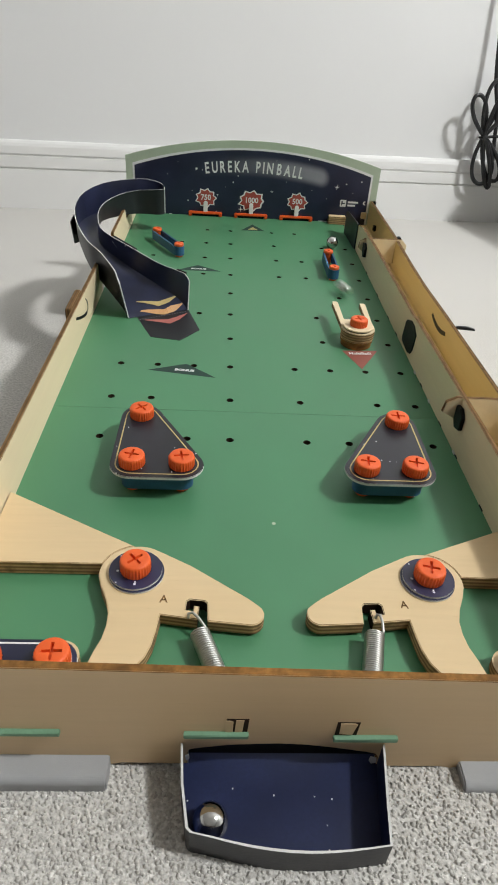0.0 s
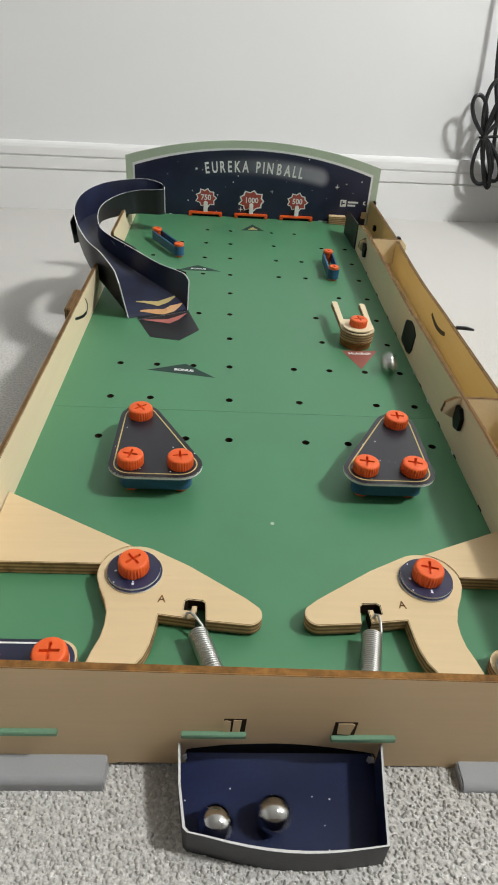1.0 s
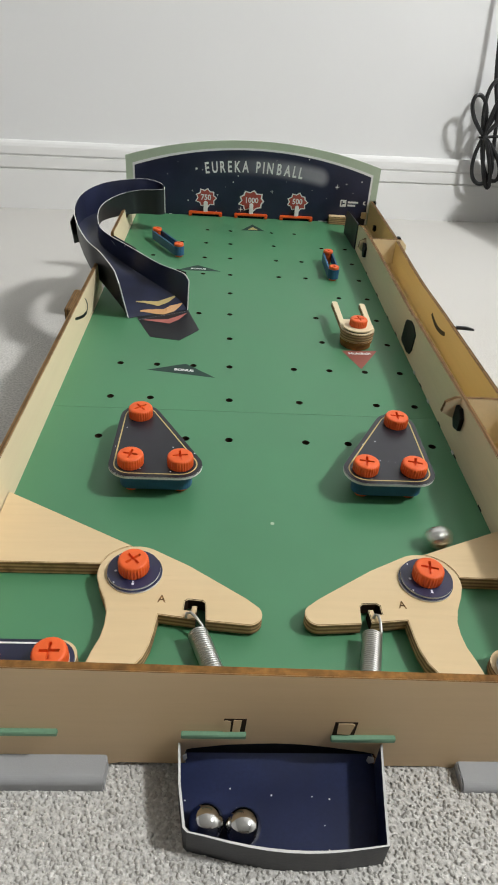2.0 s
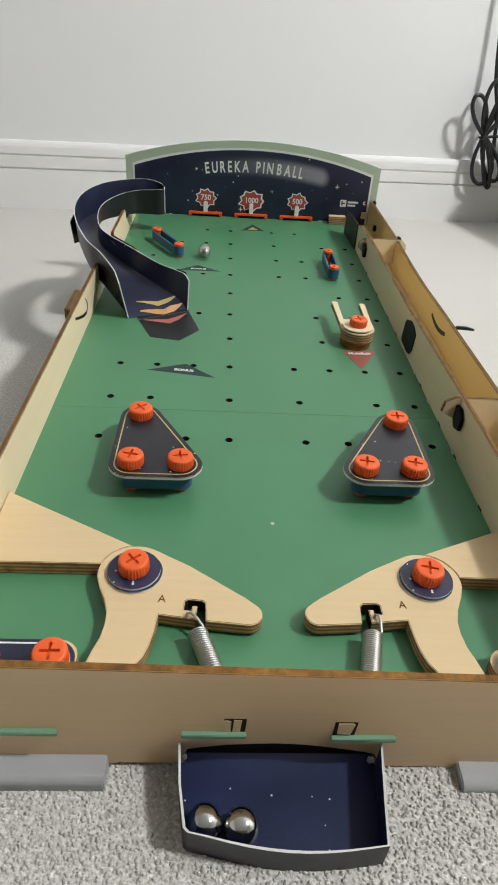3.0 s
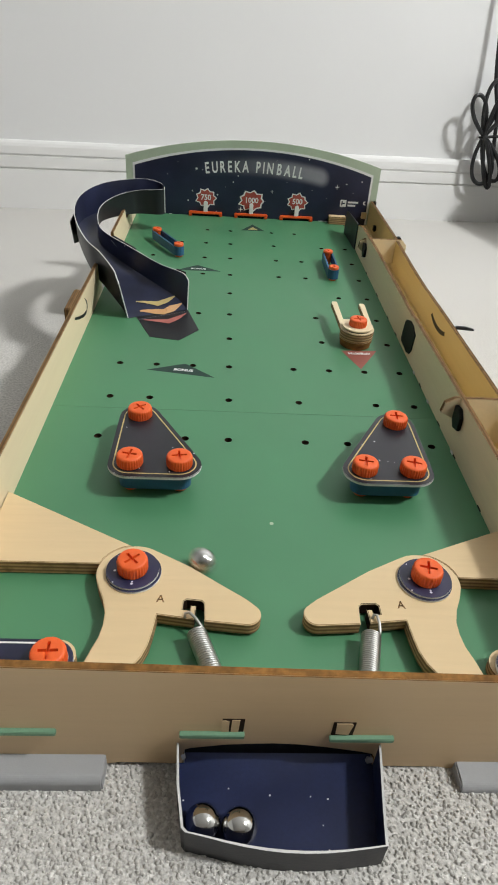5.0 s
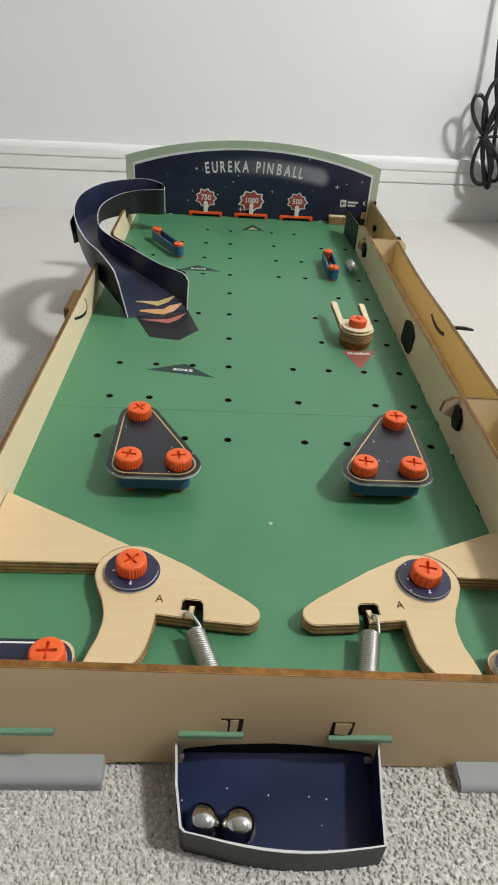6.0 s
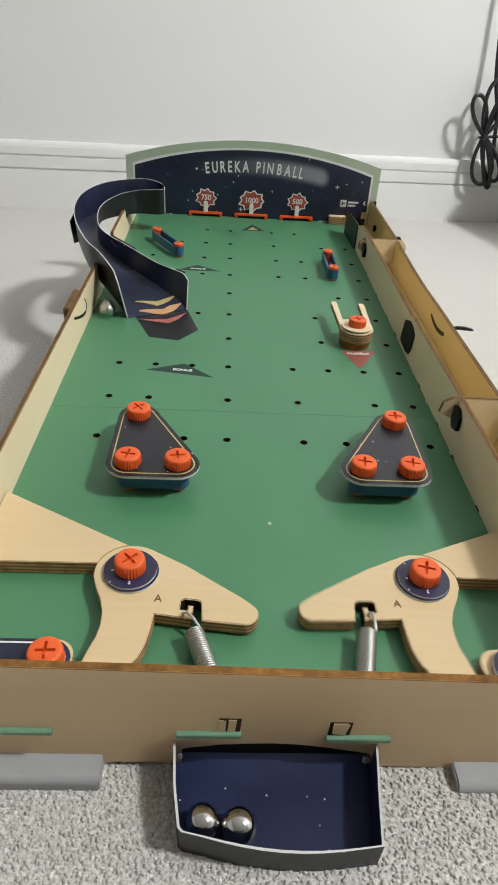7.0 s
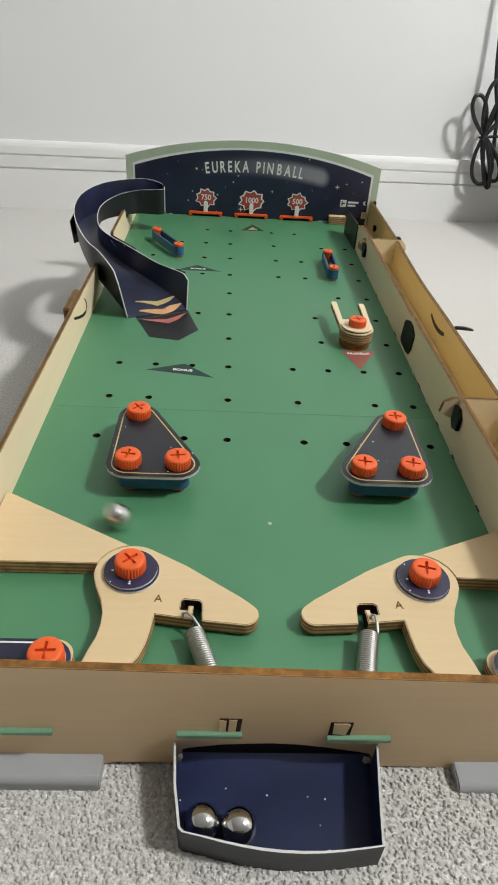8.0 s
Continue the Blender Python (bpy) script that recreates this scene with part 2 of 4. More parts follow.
def mirrored(pts):
    return [(-x, y) for x, y in reversed(pts)]


def disc(x, y, z0, z1, r, n=40, bevel=0.3, r1=None):
    pts = arc(x, y, r, 0, 360 - 360 / n, n - 1)
    return prism(pts, z0, z1, bevel)


def tube(points, r, n=8, closed=False):
    """A round wire along points (millimetres)."""
    b = bmesh.new()
    P = [Vector(p) * K for p in points]
    rings, side = [], None
    for i, p in enumerate(P):
        a = P[i - 1] if i or closed else P[i]
        c = P[(i + 1) % len(P)] if i + 1 < len(P) or closed else P[i]
        t = (c - a).normalized()
        if side is None:
            side = t.orthogonal().normalized()
        side = (side - t * side.dot(t)).normalized()
        up = t.cross(side)
        rings.append([b.verts.new(p + (side * math.cos(k * math.tau / n) + up * math.sin(k * math.tau / n)) * r * K) for k in range(n)])
    for i in range(len(P) if closed else len(P) - 1):
        A, B = rings[i], rings[(i + 1) % len(P)]
        for k in range(n):
            b.faces.new((A[k], A[(k + 1) % n], B[(k + 1) % n], B[k]))
    if not closed:
        b.faces.new(rings[0])
        b.faces.new(rings[-1])
    return b


def lettering(name, text, size, at, material, parent, plane="xz", turn=0.0, depth=0.15, squeeze=1.0, bold=0.0, gap=1.0):
    """Raised print in the built-in font, centred at a place (millimetres)."""
    cu = bpy.data.curves.new(name, "FONT")
    cu.body, cu.size, cu.align_x, cu.align_y = text, size * K, "CENTER", "CENTER"
    cu.extrude, cu.offset, cu.space_character, cu.resolution_u = depth * K, bold * K, gap, 3
    tmp = bpy.data.objects.new(name, cu)
    me = bpy.data.meshes.new_from_object(tmp)
    bpy.data.objects.remove(tmp)
    m = Matrix.Translation(Vector(at) * K)
    m = m @ (pose(0, 0, 0, 90, 0, 0) if plane == "xz" else pose(0, 0, 0, 0, 0, turn)) @ Matrix.Diagonal((squeeze, 1, 1, 1))
    me.transform(m)
    me.materials.clear()
    me.materials.append(material)
    ob = new(name, me)
    ob.parent = parent
    return ob


# ------------------------------------------------------------------ room
WALL_AT, WALL_TURN = Vector((0.437, 0.944, 0)), 6.0
WALL = Matrix.Translation(WALL_AT) @ pose(0, 0, 0, 0, 0, WALL_TURN)


def slab(name, x0, x1, y0, y1, z0, z1, material, m, label):
    ob = part(name, box(x0, x1, y0, y1, z0, z1, 0), material, None, label)
    ob.matrix_world = m
    tagged(ob, kind="structure")
    return ob


def carpet_pile():
    """Short twisted tufts, each a small leaning knot of yarn, where the carpet is seen close by."""
    rng = np.random.default_rng(4)
    step = 0.0016
    gx, gy = np.meshgrid(np.arange(-0.205, 0.205, step), np.arange(-0.318, -0.160, step * 0.9))
    gx = gx + (np.arange(gx.shape[0])[:, None] % 2) * step / 2
    x, y = gx.ravel(), gy.ravel()
    keep = ~((np.abs(x + 0.003) < 0.033) & (y > -0.206))
    x, y = x[keep], y[keep]
    m = len(x)
    x, y = x + rng.normal(0, 0.00042, m), y + rng.normal(0, 0.00042, m)
    r = rng.uniform(0.0006, 0.00125, m)
    top = rng.uniform(-0.0001, 0.0009, m)
    turn, squash = rng.uniform(0, math.tau, m), rng.uniform(0.6, 1.0, m)
    lean = rng.normal(0, 0.0003, (m, 2))
    k = 6
    rings = ((1.15, 0.0), (1.05, 0.70), (0.62, 0.93))
    verts = np.zeros((m, 3 * k + 1, 3))
    for q, (wide, up) in enumerate(rings):
        for i in range(k):
            a = i * math.tau / k + q * 0.45
            w = wide * r * (1 + rng.normal(0, 0.16, m))
            u, v = w * math.cos(a), w * math.sin(a) * squash
            verts[:, q * k + i, 0] = x + u * np.cos(turn) - v * np.sin(turn) + lean[:, 0] * up
            verts[:, q * k + i, 1] = y + u * np.sin(turn) + v * np.cos(turn) + lean[:, 1] * up
            verts[:, q * k + i, 2] = -0.0026 + (top + 0.0026) * up
    verts[:, 3 * k] = np.stack([x + lean[:, 0], y + lean[:, 1], top], 1)
    quads, tris = [], []
    for q in range(2):
        quads += [(q * k + i, q * k + (i + 1) % k, (q + 1) * k + (i + 1) % k, (q + 1) * k + i) for i in range(k)]
    tris = [(2 * k + i, 2 * k + (i + 1) % k, 3 * k) for i in range(k)]
    base = (np.arange(m) * (3 * k + 1))[:, None, None]
    Q, S = (base + np.array(quads)[None]).reshape(-1, 4), (base + np.array(tris)[None]).reshape(-1, 3)
    me = bpy.data.meshes.new("carpet_pile")
    me.from_pydata(verts.reshape(-1, 3).tolist(), [], Q.tolist() + S.tolist())
    me.shade_smooth()
    me.materials.append(M_PILE)
    tagged(new("carpet_pile", me), "pale grey twisted carpet tufts with lighter flecks", "carpet", kind="stuff")


def room():
    ident = Matrix.Identity(4)
    slab("wall_back", -3400, 2600, 12, 112, -60, 2420, M_WALL, WALL, "plain white painted wall behind the game")
    # unseen walls and ceiling close the room and bounce fill; the front stays dim
    slab("wall_right", 2500, 2600, -3600, 1300, -60, 2420, M_WALL, ident, "plain white painted side wall")
    slab("wall_left", -2700, -2600, -3600, 700, -60, 2420, M_WALL, ident, "plain white painted side wall")
    slab("wall_front", -2700, 2600, -3700, -3600, -60, 2420, M_DIMWALL, ident, "unseen front wall, darkened to cut bounce light")
    slab("ceiling", -2700, 2600, -3700, 1400, 2400, 2500, M_WALL, ident, "plain white ceiling")
    # carpet: one sheet, lower where the pile stands as tufts
    b = bmesh.new()
    xs = [-2.7, -1.2, -0.6, -0.22, -0.215, 0.215, 0.22, 0.6, 1.2, 2.6]
    ys = [-3.7, -1.5, -0.6, -0.325, -0.32, -0.155, -0.15, 0.0, 0.5, 1.4]
    grid = [[b.verts.new((x, y, -0.0002 if -0.216 < x < 0.216 and -0.321 < y < -0.154 else 0.0)) for x in xs] for y in ys]
    for j in range(len(ys) - 1):
        for i in range(len(xs) - 1):
            b.faces.new((grid[j][i], grid[j][i + 1], grid[j + 1][i + 1], grid[j + 1][i]))
    tagged(part("floor", b, M_CARPET, None, "short pale grey tufted carpet"), kind="structure")
    carpet_pile()
    # skirting with a rounded top and two grooves
    prof = [(12, -10), (-1, -10), (-1, 63.8), (2.4, 64.8), (2.4, 66.4), (-1, 67.2), (-1, 84.6), (2.4, 85.6), (2.4, 87.2), (0.0, 88.2),
            (0.6, 100.0), (2.2, 104.6), (5.0, 107.8), (8.2, 109.0), (12, 109.0)]
    b = bmesh.new()
    ends = [[b.verts.new((x, y * K, z * K)) for y, z in prof] for x in (-3.4, 2.6)]
    for i in range(len(prof)):
        j = (i + 1) % len(prof)
        b.faces.new((ends[0][i], ends[0][j], ends[1][j], ends[1][i]))
    b.faces.new(ends[0])
    b.faces.new(ends[1])
    ob = part("baseboard", b, M_TRIM, None, "white glossy skirting board with two grooves")
    ob.matrix_world = WALL
    tagged(ob, kind="structure")


room()

# ------------------------------------------------------------------ the game
TABLE = pose(0, 0, 0.0405, 5, 0, 0)
game = new("pinball_game")
game.matrix_world = TABLE
tagged(game, "plywood tabletop pinball game with a green playfield and navy backboard", "pinball game")

COLS = [22.86 + 25.4 * k for k in range(4)]
ROWS = 44.45
Y0, Y1, XL, XR, XO = -176.0, 454.5, -132.5, 110.0, 140.0


def pierced(name, outline, holes, z0, z1, label=""):
    """A board with round holes cut through it; the cut sides of the holes are dark."""
    cu = bpy.data.curves.new(name, "CURVE")
    cu.dimensions, cu.fill_mode, cu.extrude = "2D", "BOTH", (z1 - z0) / 2 * K
    for pts in [outline] + [arc(x, y, 2.25, 0, 342, 19) for x, y in holes]:
        sp = cu.splines.new("POLY")
        sp.points.add(len(pts) - 1)
        for v, p in zip(sp.points, pts):
            v.co = (p[0] * K, p[1] * K, 0, 1)
        sp.use_cyclic_u = True
    tmp = bpy.data.objects.new(name, cu)
    me = bpy.data.meshes.new_from_object(tmp)
    bpy.data.objects.remove(tmp)
    me.transform(Matrix.Translation((0, 0, (z0 + z1) / 2 * K)))
    me.materials.clear()
    for m in (M_GREEN, M_GREEN_EDGE, M_DARKCUT):
        me.materials.append(m)
    for f in me.polygons:
        f.use_smooth = False
        c = f.center / K
        near = min(((c.x - x) ** 2 + (c.y - y) ** 2 for x, y in holes), default=99)
        f.material_index = 0 if abs(f.normal.z) > 0.7 else (2 if near < 9 else 1)
    ob = new(name, me)
    ob.parent = game
    return tagged(ob, label) if label else ob


def playfield():
    # peg holes in rows, left and right of the middle
    L, R = [-c for c in COLS], COLS
    rows = {0: [L[3], L[1], L[0], R[0], R[1], R[3]], 1: [L[3], L[2], L[0], R[0], R[2], R[3]],
            2: [L[3], L[2], L[1], L[0], R[0], R[1], R[2], R[3]], 3: [L[0], R[1], R[3]], 4: [L[1], L[0], R[1], R[3]],
            5: [L[0], R[2], R[3]], 6: [L[2], L[1], L[0], R[0], R[1], R[3]], 7: [L[3], L[1], L[0], R[0], R[1], R[3]],
            8: [L[2], L[1], L[0], R[0], R[2], R[3]], 9: [L[1], L[0], R[0], R[1]]}
    at = [(x, j * ROWS) for j, xs in rows.items() for x in xs]
    near = pierced("playfield", [(XL, Y0), (-38, Y0), (-38, -156), (33, -156), (33, Y0), (XR, Y0), (XR, 30.6), (XL, 30.6)], [p for p in at if p[1] < 30], -3.2, 0.0, "matt green printed playfield board")
    pierced("playfield", [(XL, 30.85), (XR, 30.85), (XR, Y1), (XL, Y1)], [p for p in at if p[1] > 30], -3.2, 0.0)
    # the shine of a small dent, painted as a pale disc
    part("shiny_dent", disc(-0.8, -71, 0, 0.3, 1.0, 16, 0.1), M_SAGE, near, "small pale dot for the shine of a dent")
    return near


field = playfield()


def decal(name, pts, material, label="", z=0.1, parent=None):
    return part(name, prism(pts, 0.02, z, 0), material, parent or game, label)


decal("bonus_marker", [(-79.6, 80.5), (-53.7, 91.0), (-32.7, 72.8)], M_DARKGREEN, "dark triangular printed marker")
decal("bonus_marker", [(-73, 273.5), (-54.3, 288.5), (-31.4, 274.0)], M_DARKGREEN, "dark triangular printed marker")
lettering("marker_text", "BONUS", 3.9, (-54.5, 81.6, 0.12), M_WHITEPRINT, game, "xy", -5, 0.05, 1.05, 0.18)
lettering("marker_text", "BONUS", 3.9, (-53.0, 278.6, 0.12), M_WHITEPRINT, game, "xy", 0, 0.05, 1.1, 0.18)
decal("multiball_marker", [(61.5, 121), (88.7, 122.5), (72.0, 93.0)], M_FADEDRED, "faded red triangular printed marker")
lettering("marker_text", "MultiBall!", 4.6, (74.6, 117.0, 0.12), M_WHITEPRINT, game, "xy", 2, 0.05, 1.0, 0.12)
decal("target_marker", [(-11, 404.6), (2.3, 427.8), (15, 406.0)], M_DARKGREEN, "small dark triangle with a gold centre")
decal("target_centre", [(-3.5, 407.5), (2.3, 418.0), (8, 407.5)], M_GOLD, z=0.2)


def knob(x, y, z0, name="knob", r=6.8, h=6.0, parent=None, turn=0.0):
    """Ribbed orange screw cap with a crossed slot sunk into its top."""
    n = 120
    b = bmesh.new()
    rings = []
    # profile from foot to top: radius, height, depth of the ribs; the top edge is well rounded
    for k, zz, rib in ((0.97, 0.0, 0.6), (1.0, 0.05, 1.0), (1.0, 0.64, 1.0), (0.992, 0.78, 0.85), (0.958, 0.90, 0.5), (0.895, 0.97, 0.12), (0.80, 1.0, 0.0)):
        ring = []
        for i in range(n):
            q = r * k * (1 - 0.028 * rib * (1 - math.cos(i * math.tau / 4))) * K
            ring.append(b.verts.new((q * math.cos(i * math.tau / n), q * math.sin(i * math.tau / n), h * zz * K)))
        rings.append(ring)
    for A, B in zip(rings, rings[1:]):
        for i in range(n):
            b.faces.new((A[i], A[(i + 1) % n], B[(i + 1) % n], B[i]))
    b.faces.new(rings[0])
    q, s = 0.62, r * 0.57
    cross = [(-s, -q), (-q, -q), (-q, -s), (q, -s), (q, -q), (s, -q), (s, q), (q, q), (q, s), (-q, s), (-q, q), (-s, q)]
    lip = [b.verts.new((u * K, v * K, h * K)) for u, v in cross]
    low = [b.verts.new((u * 0.94 * K, v * 0.94 * K, (h - 1.9) * K)) for u, v in cross]
    rim = [b.edges.get((rings[-1][i], rings[-1][(i + 1) % n])) for i in range(n)]
    rim += [b.edges.new((lip[i], lip[(i + 1) % 12])) for i in range(12)]
    bmesh.ops.triangle_fill(b, edges=rim, use_beauty=True)
    for i in range(12):
        j = (i + 1) % 12
        b.faces.new((lip[i], lip[j], low[j], low[i]))
    b.faces.new(low)
    ob = part(name, b, M_ORANGE, parent or game, "orange ribbed plastic screw cap", smooth=True)
    ob.data.set_sharp_from_angle(angle=radians(40))
    ob.location = (x * K, y * K, z0 * K)
    ob.rotation_euler[2] = radians(turn)
    return ob


def band(points, r, z0, z1, name, parent):
    """A rubber band stretched round posts: an outer and inner outline with height."""

    def hull(rad):
        out = []
        m = len(points)
        for i, p in enumerate(points):
            a, q, e = Vector(points[i - 1]), Vector(p), Vector(points[(i + 1) % m])
            d0, d1 = (q - a).normalized(), (e - q).normalized()
            a0 = math.degrees(math.atan2(-d0.x, d0.y))
            a1 = math.degrees(math.atan2(-d1.x, d1.y))
            while a1 < a0:
                a1 += 360
            if m == 2:
                a1 = a0 + 180
            out += arc(q.x, q.y, rad, a0, a1, 8)
        return out

    o, i_ = hull(r), hull(r - 1.6)
    b = bmesh.new()
    rings = [[b.verts.new((p[0] * K, p[1] * K, z * K)) for p in pts] for pts, z in ((o, z0), (o, z1), (i_, z1), (i_, z0))]
    n = len(o)
    for k in range(4):
        A, B = rings[k], rings[(k + 1) % 4]
        for t in range(n):
            b.faces.new((A[t], A[(t + 1) % n], B[(t + 1) % n], B[t]))
    return part(name, b, M_BLUE, parent, "blue rubber band")


def slingshot(side):
    """Three capped posts with a rubber band and a printed triangular plate."""
    posts = [(73.7, 0.0), (48.3, -44.45), (73.7, -44.45)]
    if side < 0:
        posts = [(-73.7, 0.0), (-73.7, -44.45), (-48.3, -44.45)]
    flat = [Vector(p) for p in posts]

    def grown(d):
        # outline at distance d from the triangle of posts
        out = []
        for i, q in enumerate(flat):
            a, e = flat[i - 1], flat[(i + 1) % 3]
            d0, d1 = (q - a).normalized(), (e - q).normalized()
            a0, a1 = math.degrees(math.atan2(-d0.x, d0.y)), math.degrees(math.atan2(-d1.x, d1.y))
            while a1 < a0:
                a1 += 360
            out += arc(q.x, q.y, d, a0, a1, 8)
        return out

    plate = part("slingshot_bumper", prism(grown(11.4), 13.6, 15.2, 0.25), M_CHAR, game, "charcoal triangular bumper plate with gold line", edge=M_CARDEDGE)
    # gold line round the plate, and its darker rim
    b = bmesh.new()
    o, i_ = grown(8.9), grown(8.2)
    A = [b.verts.new((x * K, y * K, 0.01535)) for x, y in o]
    B = [b.verts.new((x * K, y * K, 0.01535)) for x, y in i_]
    for t in range(len(o)):
        b.faces.new((A[t], A[(t + 1) % len(o)], B[(t + 1) % len(o)], B[t]))
    part("gold_line", b, M_GOLD, plate)
    band(posts, 6.0, 3.0, 11.5, "rubber_band", plate)
    for k, (x, y) in enumerate(posts):
        part("post", disc(x, y, 0.0, 13.0, 3.9, 24, 0.3), M_ORANGE, plate)
        knob(x, y, 15.2, parent=plate, turn=((-5, -10, -15) if side > 0 else (40, -10, 8))[k])
    return plate


slingshot(-1)
slingshot(1)


def lathe(x, y, profile, n=28):
    """A turned piece: radius and height from its middle below to its middle above."""
    b = bmesh.new()
    rings = [[b.verts.new(((x + r * math.cos(i * math.tau / n)) * K, (y + r * math.sin(i * math.tau / n)) * K, z * K)) for i in range(n)] if r else b.verts.new((x * K, y * K, z * K)) for r, z in profile]
    for A, B in zip(rings, rings[1:]):
        for i in range(n):
            j = (i + 1) % n
            if isinstance(A, list) and isinstance(B, list):
                b.faces.new((A[i], A[j], B[j], B[i]))
            else:
                b.faces.new((A, B[i], B[j]) if isinstance(B, list) else (A[i], A[j], B))
    return b


def rail_bumper(a, c):
    """Two orange posts with a blue rubber band between them."""
    holder = band([a, c], 5.2, 2.0, 10.5, "band_bumper", game)
    tagged(holder, "blue rubber band bumper on two orange posts")
    for x, y in (a, c):
        part("post", disc(x, y, 0, 12.0, 3.7, 24, 0.3), M_ORANGE, holder)
        part("cap", lathe(x, y, [(0, 10.5), (4.3, 10.5), (4.7, 10.9), (4.7, 12.6), (4.2, 13.2), (1.7, 13.2), (1.5, 13.0), (1.5, 11.4), (0, 11.4)]), M_ORANGE, holder, smooth=True).data.set_sharp_from_angle(angle=radians(35))
    return holder


rail_bumper((-73.7, 7 * ROWS), (-99.06, 8 * ROWS))
rail_bumper((73.7, 6 * ROWS), (73.7, 7 * ROWS))


def ball_holder():
    """Stack of plywood rings with a two-pronged fork on top, held by a cap."""
    cx, cy = 73.7, 3 * ROWS
    # lower rings get a darker brown for the shade low in the stack
    base = part("ball_holder", disc(cx, cy, 0, 3.4, 11.6, 40, 0.4), M_EDGE_PANEL, game, "plywood ring stack with a two-pronged fork")
    part("ring", disc(cx, cy, 3.5, 6.4, 12.3, 40, 0.4), M_WOOD, base, edge=M_EDGE_PANEL)
    part("ring", disc(cx, cy, 6.5, 9.4, 12.6, 40, 0.4), M_WOOD, base, edge=M_EDGE)
    # black disc paints the dark gap below the pale washer
    part("washer", disc(cx, cy, 13.6, 14.4, 10.6, 40, 0.1), M_BLACKCARD, base)
    part("washer", disc(cx, cy, 14.5, 15.6, 11.6, 40, 0.2), M_WOOD_Y, base, "pale plywood washer")
    fork = arc(cx, cy, 12.8, 165, 375, 24) + [(cx + 13.4, cy + 45), (cx + 12.6, cy + 47), (cx + 9.4, cy + 47), (cx + 8.8, cy + 46), (cx + 8.6, cy + 15)]
    fork += [(cx - 8.6, cy + 15), (cx - 8.8, cy + 48), (cx - 9.4, cy + 49), (cx - 13.0, cy + 49), (cx - 13.6, cy + 47)]
    part("fork", prism(fork, 9.5, 13.5, 0.3), M_WOOD_Y, base, "pale plywood fork", edge=M_EDGE)
    knob(cx, cy, 15.65, parent=base, turn=12, r=6.6, h=5.6)


ball_holder()

# ------------------------------------------------------------------ flippers, guides, rods
FL = {-1: (-63.8, -112.0, 0.0), 1: (64.6, -113.2, -2.0)}
PIVOT = {-1: (-63.7, -114.8, 40.5), 1: (66.2, -115.2, 36.5)}
FZ0, FZ1 = 1.4, 7.6


def flipper_outline():
    """The left flipper about its pivot."""
    p = arc(0, 0, 15.8, 190, 58, 18)
    p += [(24.0, 4.4), (48.6, -13.2)] + arc(49.4, -21.4, 5.6, 50, -95, 10)
    p += [(33.2, -25.4), (31.8, -25.2), (31.4, -16.4), (30.2, -15.0), (24.2, -14.4), (22.9, -15.4), (22.6, -19.8), (25.8, -20.2), (26.0, -17.6), (28.2, -17.8), (27.6, -24.6)]
    p += [(12.4, -22.4), (12.0, -26.0), (11.4, -31.0), (10.4, -37.0), (8.4, -42.6), (5.0, -47.4), (0.6, -50.6), (-4.0, -52.2), (-8.4, -52.2), (-12.4, -49.6), (-12.8, -46.0), (-11.2, -40.0), (-9.2, -34.0), (-8.4, -28.0), (-8.6, -22.0), (-10.4, -15.6), (-13.6, -8.6)]
    return p


def flipper(side):
    pts = flipper_outline()
    if side > 0:
        pts = mirrored(pts)
    ob = part("flipper", prism(pts, FZ0, FZ1, 0.35), M_WOOD, game, "pale layered plywood flipper with a hooked notch", edge=M_EDGE)
    x, y, rest = FL[side]
    ob.matrix_basis = pose(x * K, y * K, 0, 0, 0, rest)
    ob.data.materials.append(M_DARKCUT)
    for f in ob.data.polygons:
        if f.material_index == 1 and 22.3 < abs(f.center.x) / K < 32.2 and -24.0 < f.center.y / K < -14.0:
            f.material_index = 2
    part("washer", disc(0.4 * -side, -0.5, FZ1 + 0.02, FZ1 + 1.0, 11.9, 48, 0.1), M_NAVY, ob, edge=M_CARDEDGE)
    part("washer", disc(0, 0, FZ1 + 1.05, FZ1 + 2.0, 11.4, 48, 0.1), M_NAVY_DOTS, ob, "navy speckled card washer", edge=M_CARDEDGE)
    part("washer", disc(0, 0, 0.0, FZ0, 9.0, 32, 0.1), M_CARDEDGE, ob)
    knob(0, 0, FZ1 + 2.05, parent=ob, turn=-12 if side > 0 else 42, r=6.7, h=6.4)
    lettering("letter_mark", "A", 5.4, (13.2 * -side, -14.6, FZ1 + 0.03), M_EDGE_Y, ob, "xy", 0, 0.03, 0.9, 0.1)
    return ob


FLIP_L, FLIP_R = flipper(-1), flipper(1)


def guide(side):
    x, y, _ = FL[side]
    if side < 0:
        pts = [(-131.8, -60.6)] + arc(x, y, 15.95, 99, 163, 10) + [(-131.8, -107.4)]
    else:
        pts = [(109.4, -111.6), (109.4, -79.8)] + list(reversed(arc(x, y, 15.95, 8, 80, 10)))
    part("inlane_guide", prism(pts, 0.3, FZ1, 0.3), M_WOOD, game, "pale plywood corner guide leading to the flipper", edge=M_EDGE)


guide(-1)
guide(1)


